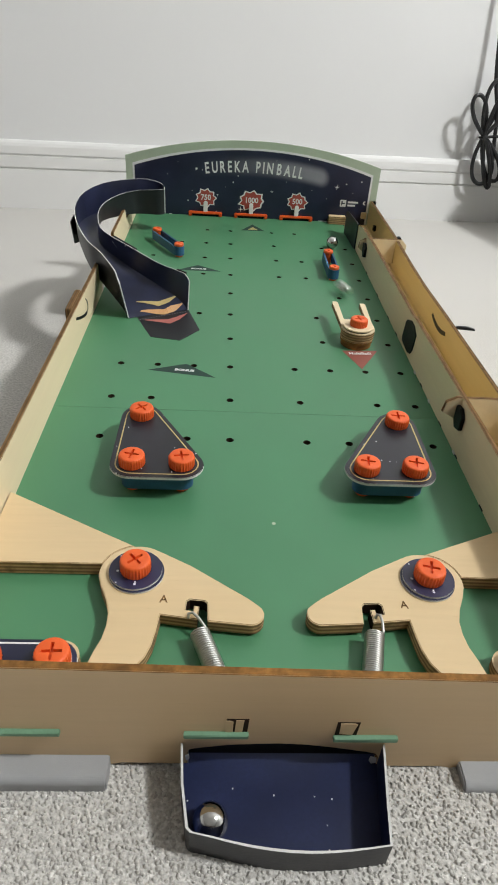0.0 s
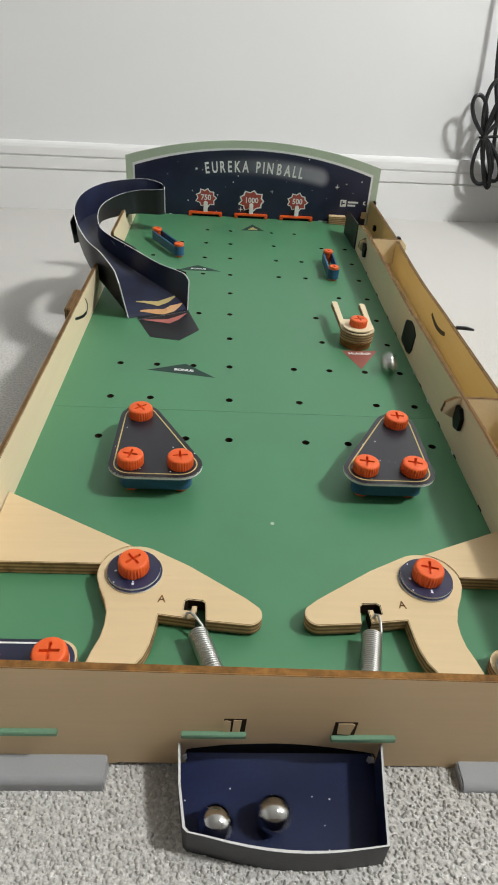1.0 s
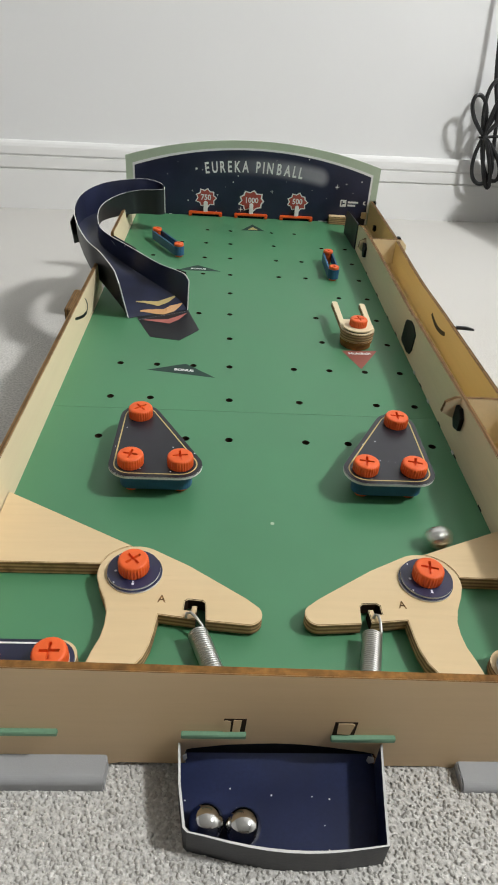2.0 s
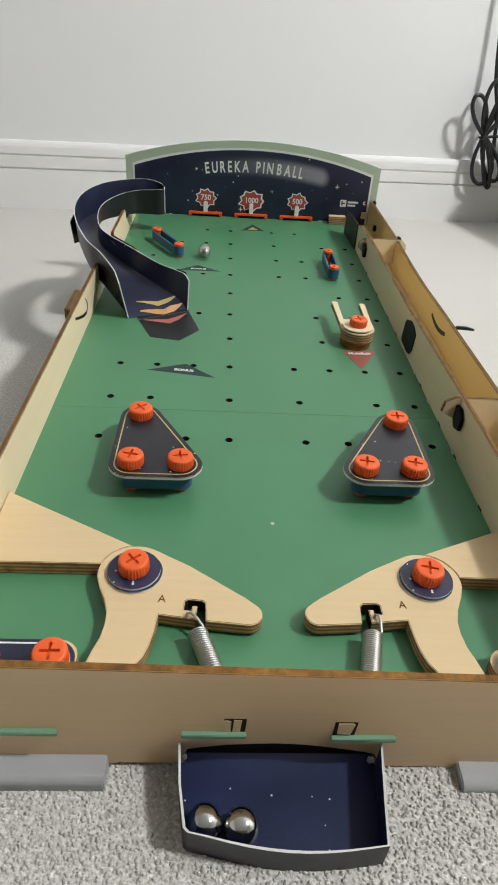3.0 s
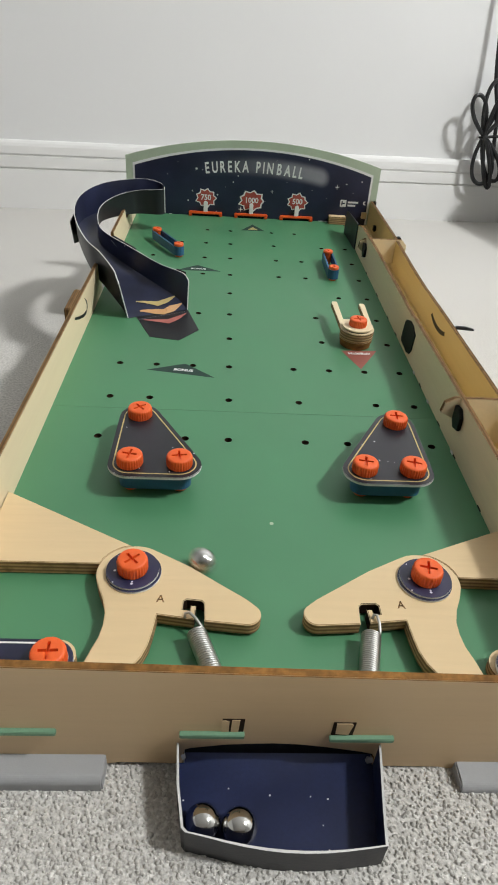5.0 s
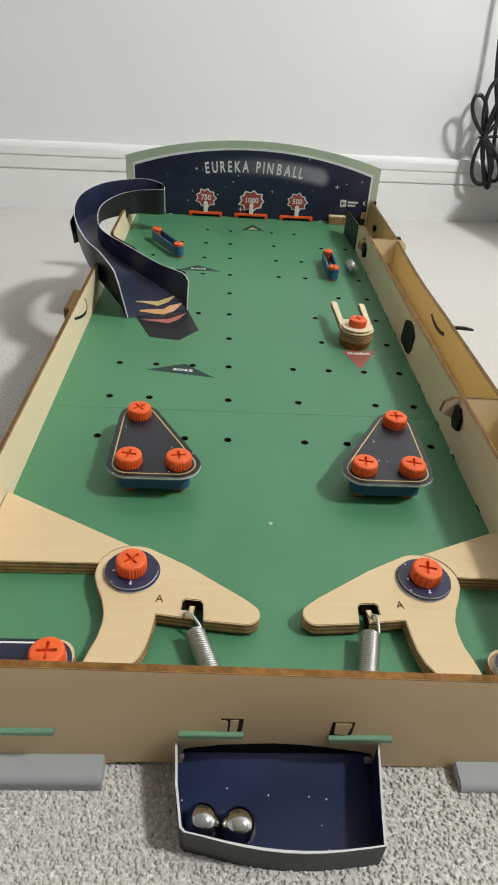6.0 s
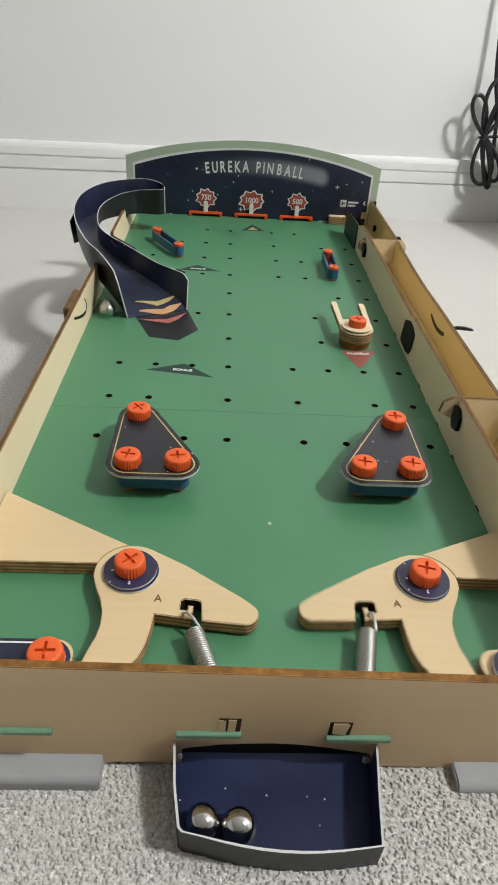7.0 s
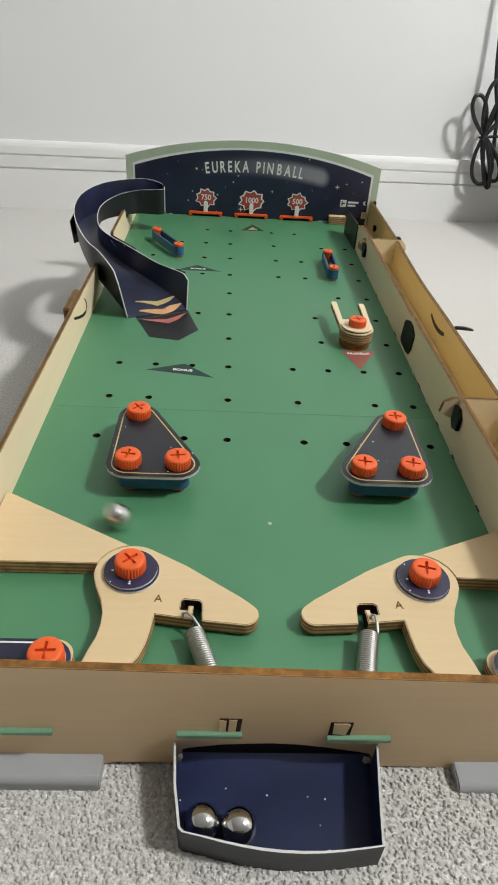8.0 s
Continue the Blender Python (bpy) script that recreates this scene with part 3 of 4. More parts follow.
def rod(side):
    """Sliding push rod with a long slot, seen beside the flipper's arm."""
    x1, yc = -80.0, (-154.6 if side < 0 else -155.6)
    b = bmesh.new()
    # outline with a slot: two rails and two ends
    o = [(-128.0, yc + 7.8)] + arc(x1 - 7.8, yc, 7.8, 90, -90, 14) + [(-128.0, yc - 7.8)]
    i_ = [(-120.0, yc + 2.4)] + arc(x1 - 12.0, yc - 0.4, 2.8, 90, -90, 14) + [(-120.0, yc - 3.2)]
    if side > 0:
        o, i_ = [(-x, y) for x, y in o], [(-x, y) for x, y in i_]
    lv = [[b.verts.new((x * K, y * K, z * K)) for x, y in pts_] for pts_, z in ((o, 1.6), (o, 6.6), (i_, 6.6), (i_, 1.6))]
    n = len(o)
    for k in range(4):
        A, B = lv[k], lv[(k + 1) % 4]
        for t in range(n):
            b.faces.new((A[t], A[(t + 1) % n], B[(t + 1) % n], B[t]))
    return part("push_rod", b, M_WOOD, game, "pale plywood push rod with a long slot", edge=M_EDGE)


ROD_L, ROD_R = rod(-1), rod(1)


def rod_cover(side):
    z0 = 7.2
    pts = [(-131.5, -168.0), (-131.5, -148.6)] + arc(-89.6, -158.3, 9.7, 90, -90, 14)
    if side > 0:
        pts = [(127.0 if x < -130 else -x + 1.5, y) for x, y in pts]
        pts = [(min(x, 109.5), y) for x, y in pts]
    pts = pts if side < 0 else list(reversed(pts))
    ob = part("rod_cover", prism(pts, z0, z0 + 2.2, 0.25), M_NAVY, game, "navy card cover strip with a white line", edge=M_CARDEDGE)
    if side < 0:
        o = [(-131.0, -150.2)] + arc(-89.8, -158.3, 8.1, 90, -90, 14) + [(-131.0, -166.4)]
        i_ = [(-131.0, -151.0)] + arc(-89.8, -158.3, 7.3, 90, -90, 14) + [(-131.0, -165.6)]
        b = bmesh.new()
        A = [b.verts.new((x * K, y * K, (z0 + 2.32) * K)) for x, y in o]
        B = [b.verts.new((x * K, y * K, (z0 + 2.32) * K)) for x, y in i_]
        for t in range(len(o) - 1):
            b.faces.new((A[t], A[t + 1], B[t + 1], B[t]))
        part("white_line", b, M_WHITEPRINT, ob)
        part("spacer", prism([(-131.5, -166.0), (-131.5, -150)] + arc(-88.4, -158.0, 8.4, 90, -90, 14), 6.7, 7.15, 0), M_WOOD, ob)
        knob(-88.4, -158.4, z0 + 2.3, parent=ob, turn=3, r=6.7, h=6.4)
        knob(-113.8, -158.4, z0 + 2.3, parent=ob, turn=30, r=6.7, h=6.4)
    else:
        knob(93.0, -158.4, z0 + 2.3, parent=ob, turn=3, r=6.7, h=6.4)
    return ob


rod_cover(-1)
rod_cover(1)

# springs: each turn is a rigid ring that slides along the line from hook to anchor
TURNS = 34
SPRING_ENDS = {-1: ((-38.4, -133.0, 6.0), (-22.6, -173.0, 4.8)), 1: ((38.0, -132.4, 6.0), (28.6, -173.0, 4.8))}
RINGS = {}


def spring(side):
    foot = Vector(SPRING_ENDS[side][1])
    post = part("return_spring", box(foot.x - 2, foot.x + 2, foot.y - 1.0, foot.y + 1.5, 0, 8, 0.3), M_SPRING, game, "steel coil return spring hooked to the flipper")
    RINGS[side] = []
    shared = None
    for i in range(TURNS):
        if shared is None:
            pts = [(3.6 * math.cos(a), (k / 20 - 0.5) * 1.05, 3.6 * math.sin(a)) for k in range(21) for a in [k * math.tau / 20]]
            shared = part("coil", tube(pts, 0.48, 6), M_SPRING, post, smooth=True)
            ob = shared
        else:
            ob = shared.copy()
            scene.collection.objects.link(ob)
        RINGS[side].append(ob)
    hook = part("hook", tube([(3.2, -1.4, 0.4), (3.2, 1.0, 1.6), (2.5, 4.5, 2.9), (1.4, 7.5, 3.4), (0.2, 8.0, 2.8), (-0.3, 6.6, 1.6)] if side > 0 else [(2.8, -1.4, 0.4), (2.4, 1.0, 1.6), (1.2, 4.5, 2.9), (-0.4, 7.5, 3.4), (-2.0, 8.0, 2.8), (-2.6, 6.6, 1.6)], 0.62, 8), M_SPRING, post, smooth=True)
    RINGS[side].append(hook)


spring(-1)
spring(1)


# ------------------------------------------------------------------ cabinet walls
def side_walls():
    w = part("side_wall", prism([(-179, -24), (215, -12), (218, 27.2), (60, 27.8), (-60, 28.4), (-179, 31.0)], XL - 3.0, XL, 0.25, "yz"), M_WOOD_Y, game, "pale plywood side wall with brown cut edges", edge=M_EDGE_X, axis=0)
    part("side_wall", prism([(287, -12), (Y1, -12), (Y1, 14), (372, 16), (366, 27.0), (290, 27.0)], XL - 3.0, XL, 0.25, "yz"), M_WOOD_Y, game, edge=M_EDGE_X, axis=0)
    # curved slot in the wall: a black strip paints its dark depth
    line = [(146.0, 22.0, 0.5), (150.6, 18.4, 0.9), (152.6, 14.4, 1.1), (151.0, 11.6, 1.2), (146.0, 10.6, 1.2), (137.0, 12.2, 1.1), (124.0, 16.4, 1.0), (111.0, 21.4, 0.9)]
    line = [(u, v, 1.1 * w_) for u, v, w_ in line]
    cut = [(u + w_, v) for u, v, w_ in line[:4]] + [(u, v - w_) for u, v, w_ in line[4:]] + [(u, v + w_) for u, v, w_ in reversed(line[4:])] + [(u - w_, v) for u, v, w_ in reversed(line[:4])]
    part("curved_slot", prism(cut, XL - 0.3, XL + 0.12, 0, "yz"), M_BLACK, w)
    part("bracket", box(XL - 8, XL - 3.05, 114, 150, 2, 27.5, 0.8), M_BRACKET, w, edge=M_EDGE_X, axis=0)
    p = part("lane_wall", prism([(-179, -24), (360, -24), (361.5, 4), (357, 25.5), (336, 29.2), (256, 30.2), (124, 29.4), (120, 30.3), (40, 31.8), (-30, 33.4), (-179, 34.0)], XR, XR + 3.0, 0.25, "yz"), M_WOOD_Y, game, "pale plywood wall between playfield and launch lane", edge=M_EDGE_X, axis=0)
    # small white blocks paint the light that leaks under the wall
    for y in (-8, 49, 88):
        part("light_leak", box(XR - 0.9, XR - 0.1, y, y + 3.6, 0.0, 1.5, 0.2), M_CARDEDGE, p)
    # black wedge, and black strips that paint the shade in the tab gaps
    part("wedge", prism([(104.6, 22.5), (106.4, 9.5), (110, 5.0), (117, 3.3), (133.5, 4.2), (135.6, 6.6), (133.4, 20.5), (131, 23.0), (121, 26.6), (113, 26.2)], XR - 0.8, XR, 0.2, "yz"), M_BLACK, p, "black plastic wedge")
    for y, h in ((-58, 5), (-12, 6), (22, 5), (70, 5), (150, 6), (182, 5), (230, 6), (285, 5)):
        part("tab_gap", box(XR - 0.3, XR + 0.05, y, y + h, -0.2, 0.9, 0), M_BLACK, p)
    o = part("outer_wall", prism([(-179, -24), (Y1 + 3, -24), (Y1 + 3, 25.6), (326, 25.2), (250, 22.4), (205, 21.8), (140, 23.3), (57, 24.3), (23, 24.8), (-179, 28.0)], XO, XO + 3.0, 0.25, "yz"), M_WOOD_LANE, game, "plywood outer wall of the launch lane with amber bounce light in its colour", edge=M_EDGE_X, axis=0)
    # this slot too is a black strip in place of a shaded opening
    cut = arc(148, 60.0, 52.0, 248, 292, 14) + arc(148, 66.0, 54.5, 289, 251, 14)
    part("curved_slot", prism(cut, XO - 0.12, XO + 0.3, 0, "yz"), M_BLACK, o)
    part("lane_floor", box(XR + 3.1, XO - 0.1, Y0, Y1, -5.0, -1.8, 0.1), M_WOOD_LANE, game, "plywood lane floor with amber bounce light in its colour")
    # cross pieces over the lane with black wedges
    for y, x0, z1 in ((313, 103.3, 25.8), (3, 100.2, 32.2)):
        sh = [(x0, z1 - 9.6), (x0 + 1.2, z1 - 2.9), (x0 + 6.6, z1), (XO + 6, z1), (XO + 11, z1 - 5), (XO + 11, z1 - 14), (XO + 3.3, z1 - 14), (XO + 3.3, z1 - 9), (XO - 0.3, z1 - 9), (XO - 0.3, 2), (XR + 3.3, 2), (XR + 3.3, z1 - 10), (XR - 0.3, z1 - 10), (XR - 0.3, z1 - 14.5)]
        c = part("cross_brace", prism(sh, y, y + 3.0, 0.25, "xz"), M_WOOD_Y, game, "plywood cross brace over the launch lane", edge=M_EDGE_Y, axis=1)
        part("wedge", prism([(y - 11, z1 - 15), (y - 4, z1 - 17), (y - 0.1, z1 - 13), (y - 0.1, z1 - 4), (y - 6, z1 - 3), (y - 11, z1 - 7)], XR - 2.6, XR - 0.2, 0.3, "yz"), M_BLACK, c, "black plastic wedge")
    for y, z in ((452, 22), (320, 22), (404, 8)):
        part("clip", box(XO - 3.2 if z < 10 else XO + 3.0, XO - 0.05 if z < 10 else XO + 6.4, y, y + 5, z - 2, z + 4, 0.5), M_BLACK, o)
    part("lane_peg", prism([(143.2, 24.4), (151, 24.2), (157, 22.6), (157, 21.6), (143.2, 22.4)], 118, 121, 0.4, "xz"), M_BLACK, o)
    # dark card guide at the top of the lane and a small wooden stop
    card = prism([(357, 0.4), (357, 26.5), (360, 27.2), (408, 26.0), (413, 24.5), (413, 0.4)], 108.4, 109.7, 0.15, "yz")
    for v in card.verts:
        v.co.x -= 0.045 * (v.co.y - 0.357)
    part("lane_deflector", card, M_BLACKCARD, game, "dark card deflector at the top of the lane")
    part("stop_block", box(92, 112, 444, 453, 0.1, 9, 0.5), M_WOOD, game, "small plywood stop block", edge=M_EDGE)


side_walls()


def front_panel():
    pts = [(-135.6, 36.6), (-135.6, -24), (-66, -24)] + [(-62, -22.8), (-37.9, -23.4), (-37.9, -16.3), (-37.2, -13.4), (-35.0, -12.4), (-22.8, -9.9), (-13.5, -9.1), (-4.5, -8.7), (5.0, -9.3), (14.2, -10.8), (28.8, -14.1), (33.0, -15.6), (34.3, -18.2), (34.4, -24.2), (60, -24.4)] + [(66, -26), (143, -26), (143, 29.2)]
    p = part("front_panel", prism(pts, -179.2, -176.1, 0.3, "xz"), M_WOOD_PANEL, game, "brown-toned plywood front panel with slots", edge=M_EDGE_PANEL, axis=1)
    for x0, x1, z in ((-131, -82.6, 0.2), (-39.1, -15.9, -0.6), (15.0, 38.6, -2.2)):
        part("green_tab", box(x0, x1, -181.0, -176.5, z - 2.2, z, 0.25), M_GREEN_EDGE, p, "green board tab through the panel")
    # slots beside the tabs: dark patches paint the shaded gaps round loose plywood plugs
    for x0, x1, z0, z1, gap in ((-24.2, -16.0, -0.9, 7.6, 1), (15.4, 23.8, -2.5, 6.1, 0)):
        part("slot", prism([(x0, z0), (x1 - 0.4, z0), (x1, z1), (x0 + 0.2, z1)], -179.32, -179.0, 0, "xz"), M_DARKCUT, p)
        if gap:
            part("slot_plug", prism([(x0 - 0.1, z0), (x0 + 2.6, z0 + 0.4), (x0 + 2.7, z1 - 1.6), (x0 + 1.3, z1 - 0.9), (x0 - 0.1, z1 - 1.1)], -179.5, -179.0, 0.1, "xz"), M_WOOD_PANEL, p)
            part("slot_plug", prism([(x0 + 3.3, z0 + 0.3), (x1 - 2.2, z0 + 0.3), (x1 - 1.7, z1 - 0.7), (x0 + 3.6, z1 - 0.7)], -179.5, -179.0, 0.1, "xz"), M_WOOD_PANEL, p)
        else:
            part("slot_plug", prism([(x0 + 1.6, z0 + 1.4), (x1 - 2.0, z0 + 0.8), (x1 - 0.9, z1 - 1.4), (x1 - 1.8, z1 - 0.6), (x0 + 1.4, z1 - 0.6)], -179.6, -179.0, 0.1, "xz"), M_WOOD_PANEL, p)
    for x0, x1, z in ((-135, -66.5, 1.2), (66.0, 142, -1.8)):
        foot = [(-175.9, -27.0), (-189.0, -27.0)] + arc(-185.8, -21.8 + z, 3.2, 180, 90, 8) + [(-175.9, -18.4 + z)]
        part("foot", prism(foot, x0, x1, 0.5, "yz"), M_FOAM, game, "grey foam foot")
    part("floor_flap", box(-37.4, 33.8, -182.0, -175.8, -22.4, -21.62, 0), M_TRAY, game, "navy card flap of the tray floor")
    ch = box(-37.6, 34.0, -175.7, -148, -22.5, -21.75, 0)
    box(-39.0, -37.8, -176.0, -148, -22.4, -3.4, 0, ch)
    box(34.2, 35.4, -176.0, -148, -22.4, -3.4, 0, ch)
    box(-37.6, 34.0, -149.2, -148, -21.3, -3.4, 0, ch)
    part("drain_chute", ch, M_CHUTE, game, "drain chute under the playfield, its inner shade coloured black")
    return p


front_panel()


def ball_tray():
    zt, zb = -8.0, -22.6
    rim = [(-40.2, -179.4), (-39.2, -194.0), (-36.8, -208.0), (-35.4, -209.4)] + [(-35.8 + 66.6 * k / 10, -209.0 - 4.4 * k / 10 - 4.2 * math.sin(math.pi * k / 10)) for k in range(1, 10)] + [(30.8, -213.4), (32.4, -200.0), (35.0, -179.4)]
    b = bmesh.new()
    t = 0.9
    c = Vector((-2.5, -196))

    def inner(p):
        v = Vector(p) - c
        return c + v * (1 - t / v.length)

    rings = []
    for pts, z in (([inner(p) for p in rim], zb + 1), ([inner(p) for p in rim], zt), (rim, zt), (rim, zb)):
        rings.append([b.verts.new((p[0] * K, p[1] * K, z * K)) for p in pts])
    n = len(rim)
    for k in range(3):
        for q in range(n - 1):
            f = b.faces.new((rings[k][q], rings[k][(q + 1) % n], rings[k + 1][(q + 1) % n], rings[k + 1][q]))
            f.material_index = 1 if k == 1 else (0 if k == 0 else 2)
    b.faces.new(rings[0])
    b.faces.new(rings[3]).material_index = 2
    bmesh.ops.recalc_face_normals(b, faces=b.faces)
    me = bpy.data.meshes.new("ball_tray")
    for m in (M_TRAY, M_CARDEDGE, M_BLACKCARD):
        me.materials.append(m)
    b.to_mesh(me)
    b.free()
    ob = new("ball_tray", me)
    ob.parent = game
    tagged(ob, "open navy card ball tray with worn white rim")
    for x, y, r in ((-20.8, -189.1, 0.3), (-5.8, -191.4, 0.34), (9.0, -191.8, 0.24), (15.3, -192.6, 0.34), (12.6, -201.5, 0.2), (-37.0, -193.3, 0.3)):
        part("star", disc(x, y, zb + 0.9, zb + 1.08, r, 8, 0), M_WHITEPRINT, ob)
    part("worn_corner", prism([(30.8, -15.6), (33.2, -16.6), (33.6, -19.4), (31.6, -20.2), (30.6, -18.4)], -180.4, -179.8, 0.1, "xz"), M_CARDEDGE, ob)
    part("worn_corner", prism([(-38.6, -15.8), (-37.2, -14.6), (-37.0, -17.4), (-38.2, -18.8)], -180.4, -179.8, 0.1, "xz"), M_CARDEDGE, ob)
    return ob


ball_tray()


# ------------------------------------------------------------------ backboard
def arch(inset, bottom, n=40):
    w, shoulder, top = 144.5 - inset, 61.5 - inset, 83.0 - inset
    h = top - shoulder
    r = (w * w + h * h) / (2 * h)
    a = math.degrees(math.asin(w / r))
    return [(1.8 - w, bottom), (1.8 + w, bottom)] + arc(1.8, top - r, r, 90 - a, 90 + a, n)


def burst(cx, cz, rx, rz, spikes, seed):
    rnd = random.Random(seed)
    out = []
    for i in range(spikes * 2):
        a = i * math.pi / spikes
        k = rnd.uniform(0.94, 1.10) if i % 2 == 0 else rnd.uniform(0.78, 0.84)
        out.append((cx + rx * k * math.cos(a), cz + rz * k * math.sin(a)))
    return out


def arc_title(parent, word, xs, y):
    made = None
    for ch, x in zip(word, xs):
        ob = lettering("title", ch, 16.6, (0, 0, 0), M_WHITEPRINT, parent, "xz", 0, 0.06, 0.62, 0.40)
        z = 55.4 - 1.25e-3 * x * x
        ob.data.transform(Matrix.Translation((x * K, (y - 0.02) * K, z * K)) @ pose(0, 0, 0, 0, math.degrees(math.atan(2.5e-3 * x)), 0))
        if made is None:
            made = bmesh.new()
        made.from_mesh(ob.data)
        bpy.data.objects.remove(ob)
    me = bpy.data.meshes.new("title")
    made.to_mesh(me)
    made.free()
    me.materials.append(M_WHITEPRINT)
    new("title", me).parent = parent


def backboard():
    y = Y1
    bb = part("backboard", prism(arch(0, -34), y + 0.6, y + 3.4, 0.2, "xz"), M_SAGE, game, "arched navy backboard with sage border and lettering", edge=M_CARDEDGE, axis=1)
    part("white_line", prism(arch(7.6, -30), y + 0.4, y + 0.62, 0, "xz"), M_WHITEPRINT, bb)
    part("night_panel", prism(arch(9.8, -29), y + 0.2, y + 0.42, 0, "xz"), M_NIGHT, bb, "navy star field with a pale printed comet")
    # title: each word is one print whose letters follow the comet's bend
    arc_title(bb, "EUREKA", (-51.4, -42.6, -34.0, -25.8, -17.4, -7.9), y)
    arc_title(bb, "PINBALL", (6.2, 12.6, 20.0, 30.2, 39.8, 48.2, 55.2), y)
    # white strips paint the light in two slits at the foot of the board
    for x0, x1 in ((81.5, 96.0), (-95.0, -91.8)):
        part("slit_light", box(x0, x1, y - 0.5, y + 0.1, 0.03, 0.75, 0), M_CARDEDGE, bb)
    for k, (num, cx, cz, rx, rz) in enumerate((("750", -52.2, 20.0, 12.2, 11.0), ("1000", 0.8, 19.2, 15.6, 12.2), ("500", 54.2, 20.4, 12.2, 10.6))):
        part("score_burst", prism(burst(cx, cz, rx, rz, 9, k), y + 0.06, y + 0.21, 0, "xz"), M_WHITEPRINT, bb)
        part("score_burst", prism(burst(cx, cz, rx * 0.86, rz * 0.86, 9, k), y - 0.02, y + 0.08, 0, "xz"), M_REDPRINT, bb, "red starburst with score number")
        lettering("score", num, 8.4, (cx, y - 0.06, cz + 0.4), M_WHITEPRINT, bb, "xz", 0, 0.03, 0.95, 0.2)
        # orange target clip with a white peg
        px = (-52.4, 0.8, 54.2)[k]
        clip = part("target_clip", box(px - 19.6, px + 19.6, y - 4.6, y + 0.1, 2.6, 5.2, 0.9), M_ORANGE, bb, "orange plastic target clip")
        for sgn in (-1, 1):
            part("clip_leg", box(px + sgn * 17.6 - 1.9, px + sgn * 17.6 + 1.9, y - 4.8, y - 0.2, 0.05, 3.4, 0.7), M_ORANGE, clip)
        # black block paints the shade in the hollow under the clip
        part("clip_shadow_slot", box(px - 15.2, px + 15.2, y - 2.0, y - 0.1, 0.05, 2.2, 0), M_BLACK, clip)
        peg = rounded([(px - 2.4, 4.5), (px + 2.4, 4.5), (px + 2.4, 17.0), (px - 2.4, 17.0)], [0, 0, 2.4, 2.4])
        part("white_peg", prism(peg, y - 3.2, y - 0.9, 0.3, "xz"), M_WHITEPEG, clip, "white plastic target flag")
    # emblem: a plain square and bars
    part("emblem", prism([(104.6, 18.0), (111.6, 18.0), (111.6, 25.8), (104.6, 25.8)], y + 0.06, y + 0.21, 0, "xz"), M_WHITEPRINT, bb, "small white printed emblem")
    part("emblem", prism([(106.0, 19.4), (107.4, 19.4), (107.4, 21.2), (110.2, 21.2), (110.2, 22.4), (107.4, 22.4), (107.4, 24.4), (106.0, 24.4)], y + 0.02, y + 0.1, 0, "xz"), M_NAVY_PLAIN, bb)
    for z in (23.2, 19.6):
        part("emblem_bar", prism([(113.4, z - 0.9), (125.6 if z > 21 else 122.6, z - 0.9), (125.6 if z > 21 else 122.6, z + 1.1), (113.4, z + 1.1)], y + 0.06, y + 0.21, 0, "xz"), M_WHITEPRINT, bb)
    for x, z, r in ((63.3, 67.2, 0.7), (109.3, 43.0, 0.75), (126.5, 46.3, 0.75), (-63.3, 51.2, 1.3), (-56.3, 50.4, 0.6), (11.2, 74.5, 0.8), (-15.8, 45.8, 0.6),
                    (-21.3, 38.8, 0.8), (-72.8, 16.3, 0.8), (-39.8, 4.8, 0.7), (70, 34, 0.4), (88, 26, 0.35), (27, 64, 0.35), (-96, 44, 0.4), (-108, 33, 0.35), (-30, 33, 0.3), (40, 42, 0.3), (118, 33, 0.35), (-84, 58, 0.35)):
        part("star", prism(arc(x, z, r, 0, 315, 7), y + 0.05, y + 0.2, 0, "xz"), M_WHITEPRINT, bb)
    for x, z, s in ((-11.5, 9.2, 3.2), (98.6, 39.3, 3.0), (-39.0, 24, 1.6), (24, 30.5, 2.0), (-68, 27, 1.2)):
        sp = []
        for q in range(8):
            rr = s if q % 2 == 0 else s * 0.24
            sp.append((x + rr * math.cos(q * math.pi / 4), z + rr * math.sin(q * math.pi / 4)))
        part("star", prism(sp, y + 0.05, y + 0.2, 0, "xz"), M_WHITEPRINT, bb)
    part("moon", prism(arc(133.5, 23.0, 2.2, 60, 300, 12) + arc(134.6, 23.0, 1.6, 290, 70, 10), y + 0.05, y + 0.2, 0, "xz"), M_WHITEPRINT, bb)
    for x in (-133, 134):
        part("tab", box(x - 3, x + 3, y - 3, y + 0.2, 6, 13, 0.4), M_WOOD, bb)
    return bb


backboard()


# ------------------------------------------------------------------ ramp
# outer rim x, y, z; inner rim x, y, z; floor height; outward lean of the outer side; banking of the floor
RAMP = [(-94.5, 392, 45, -94, 387, 44, 19, 0.6, 0), (-100, 400.5, 47, -101, 383, 44, 19, 1.0, 0), (-119, 400, 50, -122, 380, 43, 20, 1.5, 0), (-151, 378, 50, -139, 356, 43, 23, 1.5, 0),
        (-166, 336, 50, -149, 325, 41, 27, 1.5, -1), (-167.5, 298, 47, -145, 282, 41, 29, 1.5, -2), (-158, 256, 46, -134, 250, 40, 27, 1.5, -1),
        (-142, 216, 43.5, -106, 217, 38, 19, 2.0, 2), (-128, 199, 39, -83, 195, 34.5, 9.5, 3.0, 7), (-115, 178, 34, -67, 186.5, 32, 2.6, 4.5, 7.6),
        (-111, 168, 31.6, -60.6, 184, 30.2, 1.2, 5.1, 4.0), (-108, 160, 29, -57.0, 183, 25.0, 0.4, 5.5, 0.0)]


